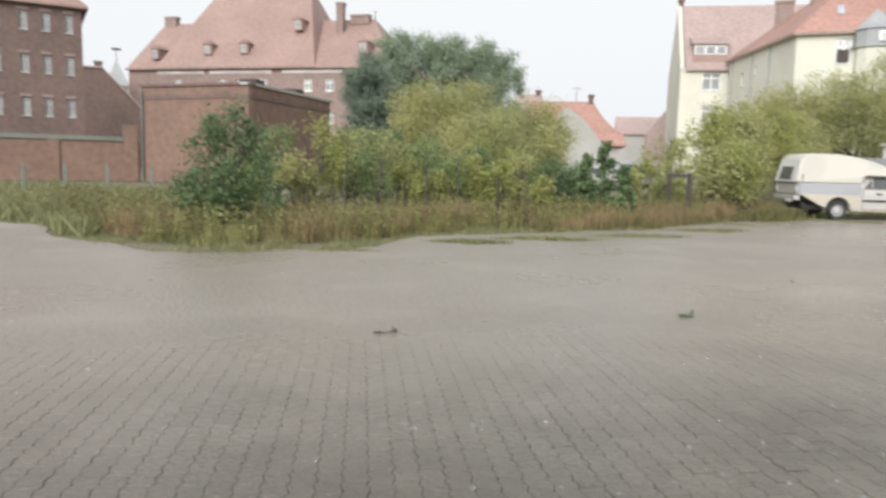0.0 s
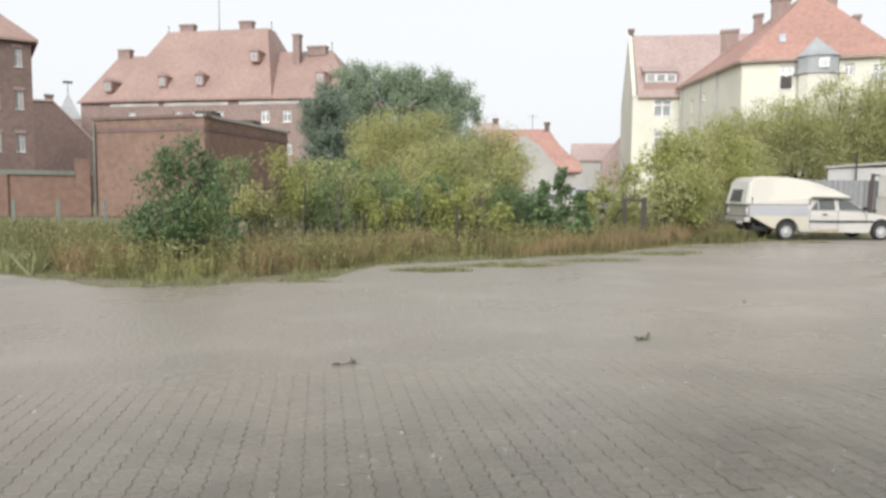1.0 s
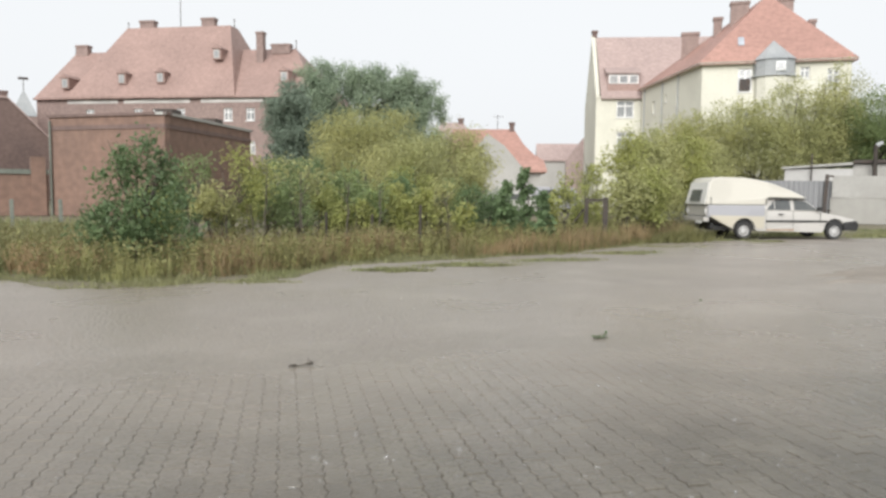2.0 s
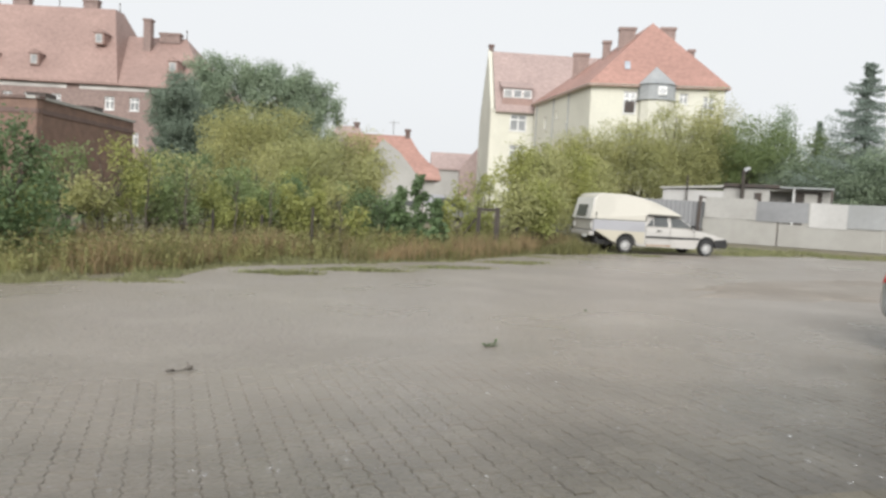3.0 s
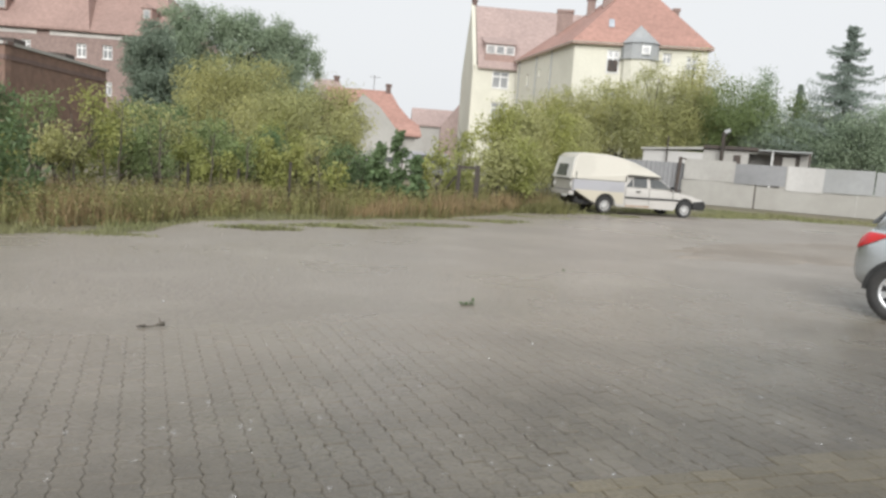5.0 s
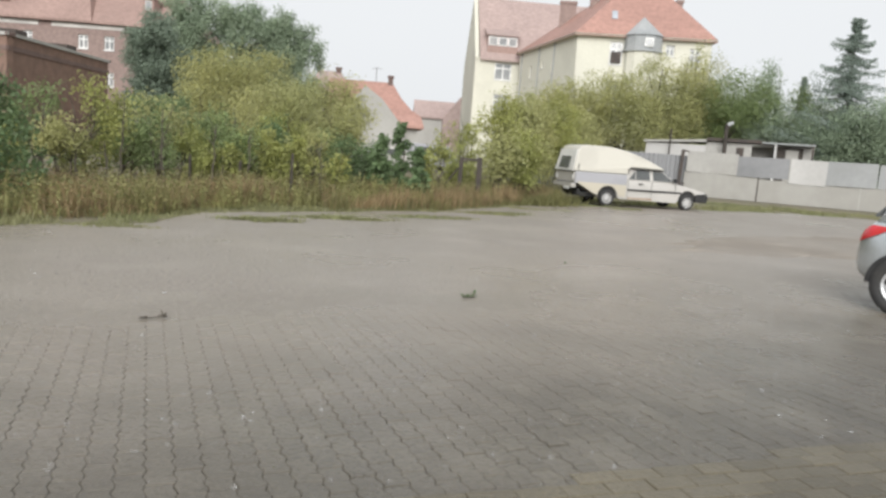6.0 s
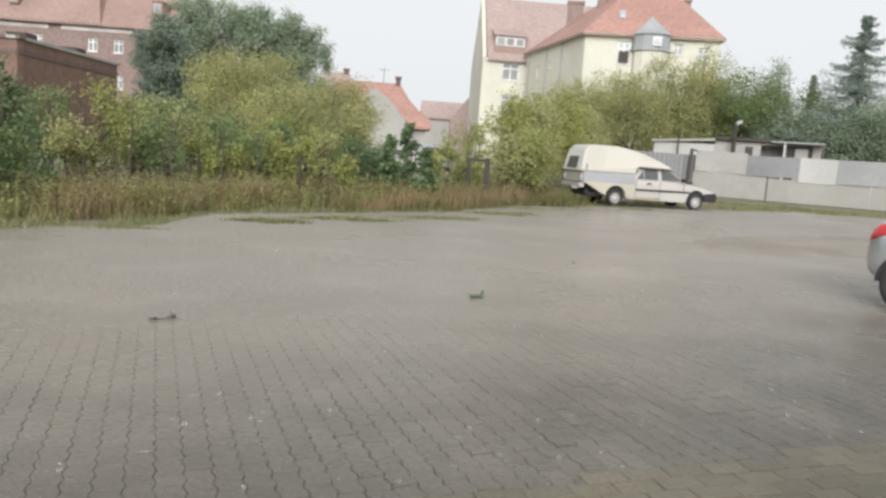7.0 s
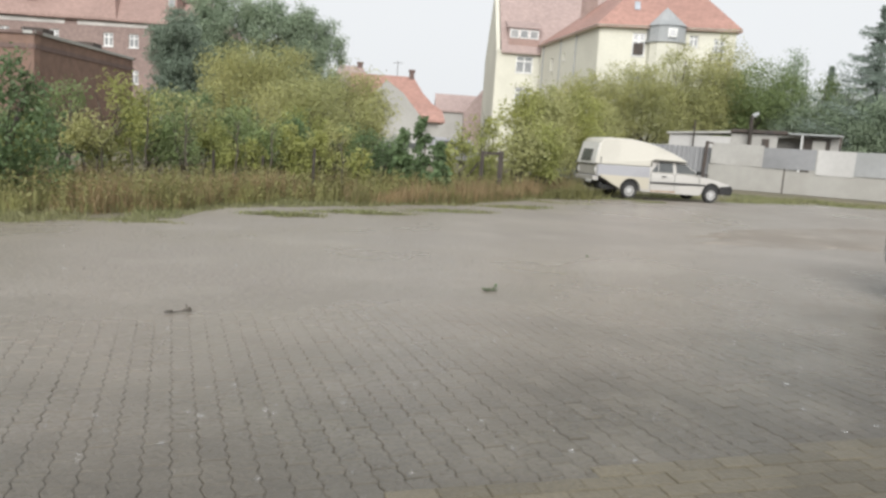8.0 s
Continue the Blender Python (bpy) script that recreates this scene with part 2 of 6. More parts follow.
# ---- mesh helpers ----
class Shape:
    """Collects faces of one mesh."""

    def __init__(self):
        self.v, self.f = [], []

    def add(self, verts, faces):
        k = len(self.v)
        self.v += [tuple(p) for p in verts]
        self.f += [tuple(i + k for i in q) for q in faces]
        return self

    def box(self, x0, x1, y0, y1, z0, z1):
        p = [(x, y, z) for z in (z0, z1) for x, y in ((x0, y0), (x1, y0), (x1, y1), (x0, y1))]
        return self.add(p, ((3, 2, 1, 0), (4, 5, 6, 7), (0, 1, 5, 4), (1, 2, 6, 5), (2, 3, 7, 6), (3, 0, 4, 7)))

    def prism(self, ring, z0, z1):
        """An upright prism over the ring of (x, y), counterclockwise."""
        n = len(ring)
        p = [(x, y, z0) for x, y in ring] + [(x, y, z1) for x, y in ring]
        return self.add(p, [tuple(reversed(range(n))), tuple(range(n, 2 * n))] + [(i, (i + 1) % n, n + (i + 1) % n, n + i) for i in range(n)])

    def tube(self, a, b, ra, rb, n=7):
        a, b = Vector(a), Vector(b)
        d = (b - a).normalized()
        u = d.orthogonal().normalized()
        w = d.cross(u)
        p = []
        for c, r in ((a, ra), (b, rb)):
            p += [c + (u * math.cos(2 * math.pi * i / n) + w * math.sin(2 * math.pi * i / n)) * r for i in range(n)]
        return self.add(p, [(i, (i + 1) % n, n + (i + 1) % n, n + i) for i in range(n)] + [tuple(reversed(range(n))), tuple(range(n, 2 * n))])

    def sweep(self, points, radii, n=6):
        """One tapering tube along the points."""
        p = []
        for c, r in zip(points, radii):
            p += [(c[0] + r * math.cos(2 * math.pi * i / n), c[1] + r * math.sin(2 * math.pi * i / n), c[2]) for i in range(n)]
        m = len(points)
        return self.add(p, [(j * n + i, j * n + (i + 1) % n, (j + 1) * n + (i + 1) % n, (j + 1) * n + i) for j in range(m - 1) for i in range(n)] + [tuple(reversed(range(n))), tuple(range((m - 1) * n, m * n))])

    def mesh(self, name, smooth=False):
        me = bpy.data.meshes.new(name)
        me.from_pydata(self.v, [], self.f)
        if smooth:
            me.shade_smooth()
        me.update()
        return me


def bevelled(shape, width, segments=2, angle=25):
    bm = bmesh.new()
    me = shape.mesh("tmp")
    bm.from_mesh(me)
    bpy.data.meshes.remove(me)
    bmesh.ops.recalc_face_normals(bm, faces=bm.faces)
    edges = [e for e in bm.edges if e.is_manifold and e.calc_face_angle(0) > radians(angle)]
    bmesh.ops.bevel(bm, geom=edges, offset=width, segments=segments, profile=0.5, affect="EDGES", clamp_overlap=True)
    out = bpy.data.meshes.new("bevelled")
    bm.to_mesh(out)
    bm.free()
    return out


def part(name, shape, mat, parent=None, label="", place=None, smooth=False, bevel=0.0):
    """One mesh object under a thing or a part (or, with no parent, a thing of its own)."""
    if isinstance(shape, Shape):
        me = bevelled(shape, bevel) if bevel else shape.mesh(name, smooth)
    else:
        me = shape
    if smooth:
        me.shade_smooth()
    me.name = name
    if mat and not me.materials:
        me.materials.append(M[mat] if isinstance(mat, str) else mat)
    ob = new(name, me)
    if parent:
        ob.parent = parent
    if place is not None:
        ob.matrix_basis = place
    return tagged(ob, label)


def thing(name, place, label, category, group="", kind=""):
    ob = new(name)
    ob.matrix_basis = place
    return tagged(ob, label, category, group, kind)


def along(a, b, z=0.0):
    """A frame at a with x towards b, y to the left (away, for a wall seen from its front) and z up; also the length."""
    dx, dy = b[0] - a[0], b[1] - a[1]
    return pose(a[0], a[1], z, 0, 0, math.degrees(math.atan2(dy, dx))), math.hypot(dx, dy)


# ---- ground ----
def bumpy(x, y):
    return 0.05 * noise.noise((x * 0.11, y * 0.11, 3.0)) + 0.02 * noise.noise((x * 0.5, y * 0.5, 7.0))


def make_ground():
    s = Shape()
    s.add([(-900, -300, -0.03), (900, -300, -0.03), (900, 1500, -0.03), (-900, 1500, -0.03)], [(0, 1, 2, 3)])
    tagged(part("ground", s, "soil"), "grassy brown soil reaching to the distance", "ground", kind="structure")


# the yard's far edge, from west to east; the grass begins behind it
EDGE = ((-60, 18.5), (-14, 16.5), (-9, 15.6), (-6.6, 14.4), (-5.6, 12.6), (-4.6, 11.7), (-3.75, 11.0), (-2.9, 10.75), (-2.1, 10.65), (-1.1, 11.3), (-0.2, 11.8), (0.5, 13.2),
        (1.9, 14.3), (3.0, 14.5), (4.5, 15.1), (6.2, 16.0), (7.0, 16.7), (8.8, 18.2), (10.1, 19.0), (11.7, 19.6), (14.0, 20.3), (17, 20.6), (19.5, 21.3),
        (22, 21.6), (26, 19.6), (30, 17.5), (34, 15.5), (60, 6))


def edge_y(x):
    for (x0, y0), (x1, y1) in zip(EDGE, EDGE[1:]):
        if x0 <= x <= x1:
            return y0 + (y1 - y0) * (x - x0) / (x1 - x0)
    return EDGE[-1][1]


def make_yard():
    """The sandy yard: a sheet with a ragged edge and slight dips where water stands."""
    s = Shape()
    xs = [-60 + 4 * i for i in range(12)] + [-12 + 0.2 * i for i in range(225)] + [34 + 4 * i for i in range(7)]
    rows = 44
    for i, x in enumerate(xs):
        far = edge_y(x) + 0.45 * noise.noise((x * 0.8, 0, 0)) + 0.25 * noise.noise((x * 3.1, 5, 0))
        for j in range(rows):
            k = j / (rows - 1)
            y = -40 + (far + 40) * (1 - (1 - k) ** 2.2)
            z = 0.012 * noise.noise((x * 0.35, y * 0.35, 1)) * min(1, max(0, (y - 7) / 3))
            s.v.append((x, y, z - (0.028 if j == rows - 1 else 0)))
    n = rows
    s.f = [(i * n + j, (i + 1) * n + j, (i + 1) * n + j + 1, i * n + j + 1) for i in range(len(xs) - 1) for j in range(n - 1)]
    tagged(part("road", s, "yard", smooth=True), "wet sandy yard with shallow puddles", "yard", kind="structure")


def make_gravel_patch():
    """A low spread of brown gravel that the rain has laid bare."""
    rng = np.random.default_rng(17)
    s = Shape()
    n = 64
    for k in range(n):
        a = 2 * math.pi * k / n
        r = 1 + 0.16 * noise.noise((math.cos(a) * 2.2, math.sin(a) * 2.2, 8)) + 0.05 * rng.normal()
        u, v = 4.6 * r * math.cos(a), 1.5 * r * math.sin(a)
        s.v.append((12.9 + u * 0.966 - v * 0.26, 11.4 + u * 0.26 + v * 0.966, -0.006))
    s.v += [(12.9 + (x - 12.9) * 0.9, 11.4 + (y - 11.4) * 0.9, 0.024) for x, y, z in s.v]
    s.f = [(i, (i + 1) % n, n + (i + 1) % n, n + i) for i in range(n)] + [tuple(range(n, 2 * n))]
    tagged(part("gravel_patch", s, "gravel"), "low patch of wet brown gravel in the yard", "gravel", kind="structure")


make_ground()
make_yard()
make_gravel_patch()


# ---- buildings ----
def wall(length, z0, z1, openings, thick=0.4):
    """A wall along x with real openings (x0, x1, z0, z1), its face at y = 0."""
    s = Shape()
    xs = sorted({0.0, length, *[o[0] for o in openings], *[o[1] for o in openings]})
    zs = sorted({z0, z1, *[o[2] for o in openings], *[o[3] for o in openings]})
    for xa, xb in zip(xs, xs[1:]):
        for za, zb in zip(zs, zs[1:]):
            if not any(o[0] < xb - 1e-6 and o[1] > xa + 1e-6 and o[2] < zb - 1e-6 and o[3] > za + 1e-6 for o in openings):
                s.box(xa, xb, 0, thick, za, zb)
    bm = bmesh.new()
    me = s.mesh("wall")
    bm.from_mesh(me)
    bmesh.ops.remove_doubles(bm, verts=bm.verts, dist=0.0005)
    bm.to_mesh(me)
    bm.free()
    return me


def window(parent, x0, x1, z0, z1, place, bars=1, cross=True, sill="frame", deep=0.14, paint="frame"):
    """A casement window in an opening: frame, pane and sill."""
    w, h = x1 - x0, z1 - z0
    t = min(0.13, w * 0.14)
    f = Shape()
    f.box(0, t, 0, 0.07, 0, h).box(w - t, w, 0, 0.07, 0, h).box(t, w - t, 0, 0.07, 0, t).box(t, w - t, 0, 0.07, h - t, h)
    me = f.mesh("window")
    bm = bmesh.new()
    bm.from_mesh(me)
    bmesh.ops.remove_doubles(bm, verts=bm.verts, dist=0.0005)
    bm.to_mesh(me)
    bm.free()
    ob = part("window", me, paint, parent, "painted casement", place @ pose(x0, deep, z0))
    for k in range(bars):
        c = w * (k + 1) / (bars + 1)
        part("glazing_bar", Shape().box(c - t * 0.55, c + t * 0.55, 0.002, 0.068, t, h - t), paint, ob)
    if cross:
        part("glazing_bar", Shape().box(t, w - t, 0.004, 0.066, h * 0.64, h * 0.64 + t), paint, ob)
    part("pane", Shape().box(t * 0.5, w - t * 0.5, 0.03, 0.045, t * 0.5, h - t * 0.5), "glass", ob)
    part("sill", Shape().box(-0.06, w + 0.06, -deep - 0.07, 0.0, -0.07, -0.004), sill, ob)
    return ob


def chimney(parent, x, y, z0, z1, w, d, mat="brick_dark"):
    s = Shape().box(x - w / 2, x + w / 2, y - d / 2, y + d / 2, z0, z1 - 0.25)
    s.box(x - w / 2 - 0.08, x + w / 2 + 0.08, y - d / 2 - 0.08, y + d / 2 + 0.08, z1 - 0.25, z1)
    return part("chimney", s, mat, parent)


def roof_slab(parent, faces, mat, label="", place=None):
    """A roof of planes (lists of points), each a slab of its own under the house."""
    for pts in faces:
        n = len(pts)
        s = Shape().add(list(pts) + [(x, y, z - 0.2) for x, y, z in pts], [tuple(range(n)), tuple(reversed(range(n, 2 * n)))] +
                        [(i, n + i, n + (i + 1) % n, (i + 1) % n) for i in range(n)])
        part("roof", s, mat, parent, label, place)


def hip(x0, x1, y0, y1, z0, ridge0, ridge1, z1, yr=None):
    yr = (y0 + y1) / 2 if yr is None else yr
    a, b, c, d = (x0, y0, z0), (x1, y0, z0), (x1, y1, z0), (x0, y1, z0)
    e, f = (ridge0, yr, z1), (ridge1, yr, z1)
    return [[a, b, f, e], [b, c, f], [c, d, e, f], [d, a, e]]


def roof_dormer(parent, x, y, z, w, h, mat="tile"):
    """A small pitched dormer whose front stands at y."""
    body = Shape().box(x - w / 2, x + w / 2, y, y + 1.6, z, z + h)
    d = part("dormer", body, "tile", parent)
    top = Shape().add([(x - w / 2 - 0.15, y - 0.15, z + h), (x + w / 2 + 0.15, y - 0.15, z + h), (x, y - 0.15, z + h + w * 0.45),
                       (x - w / 2 - 0.15, y + 2.2, z + h), (x + w / 2 + 0.15, y + 2.2, z + h), (x, y + 2.2, z + h + w * 0.45)],
                      [(0, 1, 2), (5, 4, 3), (0, 2, 5, 3), (1, 4, 5, 2), (0, 3, 4, 1)])
    part("dormer_roof", top, mat, d)
    part("dormer_window", Shape().box(x - w * 0.32, x + w * 0.32, y - 0.05, y - 0.004, z + h * 0.12, z + h * 0.88), "frame_grey", d)
    part("pane", Shape().box(x - w * 0.22, x + w * 0.22, y - 0.062, y - 0.052, z + h * 0.22, z + h * 0.8), "glass", d)
    return d


def make_institution():
    """The large brick building with a tall stepped hipped roof."""
    at, n = along((-29.8, 89.1), (0.5, 78))
    b = thing("brick_institution", at, "large red brick building with a tall tiled hipped roof", "building")
    wins = [(x - 0.5, x + 0.5, z, z + 1.35) for z in (1.6, 5.2, 8.7) for x in (6.6, 12.4, 14.6, 17.4, 22.85, 25.4, 28.6, 30.8)]
    eave = 11.3
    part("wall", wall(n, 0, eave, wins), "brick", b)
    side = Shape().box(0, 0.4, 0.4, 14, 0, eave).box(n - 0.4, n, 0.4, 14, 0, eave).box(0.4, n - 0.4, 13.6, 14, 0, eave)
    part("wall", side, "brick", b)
    for w in wins:
        window(b, *w, Matrix())
    for x0, x1 in ((3.9, 10.0), (10.7, 18.5), (19.8, 26.9), (27.6, 31.5)):
        part("cornice_band", Shape().box(x0, x1, -0.06, -0.004, 10.65, 11.05), "white_band", b, "pale stone band under the eaves")
    part("cornice", Shape().box(-0.25, n + 0.25, -0.3, 0.0, eave - 0.18, eave), "brick_dark", b)
    gable = [(0.1, -0.5, eave), (12, -0.5, eave), (12, 7, 17.6), (0.1, 7, 17.6)]
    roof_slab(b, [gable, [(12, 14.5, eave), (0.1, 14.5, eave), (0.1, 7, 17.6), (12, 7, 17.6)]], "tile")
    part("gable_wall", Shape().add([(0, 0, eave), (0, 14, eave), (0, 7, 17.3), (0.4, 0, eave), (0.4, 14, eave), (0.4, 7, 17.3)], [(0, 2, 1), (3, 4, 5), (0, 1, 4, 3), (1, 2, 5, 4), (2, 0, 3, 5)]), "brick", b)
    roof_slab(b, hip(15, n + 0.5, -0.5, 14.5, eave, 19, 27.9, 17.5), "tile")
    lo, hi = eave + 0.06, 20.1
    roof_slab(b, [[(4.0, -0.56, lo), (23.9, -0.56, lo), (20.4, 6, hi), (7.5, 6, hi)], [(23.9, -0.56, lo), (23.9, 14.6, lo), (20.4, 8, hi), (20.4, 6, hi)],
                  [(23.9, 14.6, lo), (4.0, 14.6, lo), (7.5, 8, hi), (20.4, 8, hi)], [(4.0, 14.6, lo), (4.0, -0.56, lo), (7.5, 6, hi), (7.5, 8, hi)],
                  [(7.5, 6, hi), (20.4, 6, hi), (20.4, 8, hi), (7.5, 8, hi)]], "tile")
    for x, y, z0, z1, w in ((1.2, 6.8, 16.8, 18.4, 1.5), (9.6, 7, 19.8, 21.1, 1.8), (17.3, 7, 19.8, 21.2, 1.6), (24.5, 5.0, 14.5, 19.0, 0.8), (26.4, 6.4, 16.8, 17.9, 2.2)):
        chimney(b, x, y, z0, z1, w, 0.8, "brick")
    for x, y, z in ((10.3, 0.3, 12.8), (14.9, 0.3, 12.85), (20.7, 1.9, 15.55), (29.1, 0.25, 12.75), (3.4, 0.25, 12.4)):
        roof_dormer(b, x, y, z, 1.0, 1.15)
    for x, z in ((0.0, 17.6), (7.0, 20.1), (20.4, 20.1), (27.9, 17.5)):
        part("finial", Shape().tube((x, 7, z - 0.1), (x, 7, z + 0.8), 0.06, 0.03).tube((x, 7, z + 0.75), (x, 7, z + 0.95), 0.11, 0.04), "dark_metal", b)
    part("mast", Shape().tube((13.7, 7, 20.0), (13.7, 7, 25.0), 0.05, 0.03), "dark_metal", b)


def make_brick_block():
    """The low flat-roofed brick block with a parapet, in front of the institution."""
    a, c, d = Vector((-12.65, 39.5)), Vector((-6.6, 36.2)), Vector((-3.4, 45.8))
    e = a + d - c
    b = thing("brick_outbuilding", pose(0, 0, 0), "low flat-roofed red brick block with a pale coping", "building")
    for p, q in ((a, c), (c, d), (d, e), (e, a)):
        m, n = along(p, q)
        part("wall", wall(n, 0, 4.86, [], 0.35), "brick_old", b, place=m)
        part("coping", Shape().box(-0.1, n + 0.1, -0.1, 0.42, 4.865, 5.0), "concrete" if p == c else "brick_dark", b, place=m)
        part("brick_frieze", Shape().box(0.0, n, -0.05, -0.004, 4.25, 4.45), "brick_dark", b, place=m)
    part("roof", Shape().prism([tuple(a * 0.98 + d * 0.02), tuple(c * 0.98 + e * 0.02), tuple(d * 0.98 + a * 0.02), tuple(e * 0.98 + c * 0.02)], 4.5, 4.7), "dark_metal", b)
    m, n = along(c, d)
    for x in (1.8, 6.6):
        part("roof_vent", Shape().box(x, x + 1.0, 0.6, 1.5, 4.7, 5.35), "dark_metal", b, place=m)
    m, n = along(a, c)
    part("downpipe", Shape().tube((0.1, -0.12, 0), (0.1, -0.12, 4.7), 0.05, 0.05), "coping", b, "dull grey downpipe", place=m)


def make_boundary_wall():
    m, n = along((-36, 29.5), (-12.75, 39.3))
    b = thing("boundary_wall", m, "old red brick boundary wall with a mossy coping", "wall")
    part("wall", Shape().box(0, n, 0, 0.38, 0, 2.05), "brick_old", b)
    part("coping", Shape().box(-0.05, n + 0.05, -0.09, 0.47, 2.054, 2.28), "coping", b, "mossy sloping coping")
    for x in (3.0, 9.0, 15.0, 21.0):
        part("pier", Shape().box(x, x + 0.5, -0.1, -0.004, 0, 2.05), "brick_old", b)
    part("gate_pier", Shape().box(n - 0.75, n - 0.1, -0.16, 0.5, 0, 2.9), "brick_old", b)


def make_left_building():
    at, n = along((-35.6, 51.7), (-22.64, 57.68))
    b = thing("brick_wing", at, "dark red brick building with arched white windows", "building")
    wins = [(x - 0.24, x + 0.27, z, z + 1.35) for z in (4.05, 7.15, 10.2) for x in (1.3, 3.1, 5.0, 6.8, 8.7, 10.45, 11.9, 13.4)]
    part("wall", wall(n, 0, 12.2, wins), "brick_dark", b)
    part("wall", Shape().box(n - 0.4, n, 0.4, 12, 0, 12.2).box(0, 0.4, 0.4, 12, 0, 12.2), "brick_dark", b)
    for w in wins:
        window(b, *w, Matrix(), sill="frame_grey", paint="frame_grey")
        part("brick_lintel", Shape().box(w[0] - 0.12, w[1] + 0.12, -0.05, -0.004, w[3], w[3] + 0.22), "brick", b)
    part("cornice", Shape().box(-0.2, n + 0.25, -0.25, 0.0, 11.9, 12.2), "brick_dark", b)
    roof_slab(b, hip(-0.4, n + 0.45, -0.5, 12.5, 12.2, 5.5, n - 5.5, 17.6), "tile")


def make_far_left():
    m, n = along((-33.2, 83.8), (-26.8, 86))
    b = thing("brick_house", m, "distant brick house with a sloping gable", "building")
    part("wall", Shape().add([(0, 0, 0), (n, 0, 0), (n, 0, 6), (2.2, 0, 10.7), (0, 0, 10.7), (0, 8, 0), (n, 8, 0), (n, 8, 6), (2.2, 8, 10.7), (0, 8, 10.7)],
                             [(0, 1, 2, 3, 4), (9, 8, 7, 6, 5), (0, 5, 6, 1), (1, 6, 7, 2), (4, 9, 5, 0)]), "brick_dark", b)
    roof_slab(b, [[(n + 0.2, -0.2, 5.9), (n + 0.2, 8.2, 5.9), (2.2, 8.2, 10.95), (2.2, -0.2, 10.95)], [(2.2, -0.2, 10.95), (2.2, 8.2, 10.95), (-0.2, 8.2, 10.9), (-0.2, -0.2, 10.9)]], "tile_hazed")
    chimney(b, 1.8, 2, 10.6, 11.7, 0.8, 0.7)
    t = thing("church_tower", pose(-56, 160.5, 0, 0, 0, 20), "distant church tower with a pointed spire", "tower")
    part("wall", Shape().box(-2.2, 2.2, -2.2, 2.2, 0, 15.5), "brick", t)
    part("spire", Shape().add([(-2.4, -2.4, 15.5), (2.4, -2.4, 15.5), (2.4, 2.4, 15.5), (-2.4, 2.4, 15.5), (0, 0, 21)], [(0, 1, 4), (1, 2, 4), (2, 3, 4), (3, 0, 4), (3, 2, 1, 0)]), "slate", t)
    part("weathervane", Shape().tube((0, 0, 20.8), (0, 0, 23.2), 0.1, 0.05).box(-0.9, 0.9, -0.04, 0.04, 22.9, 23.4), "dark_metal", t)


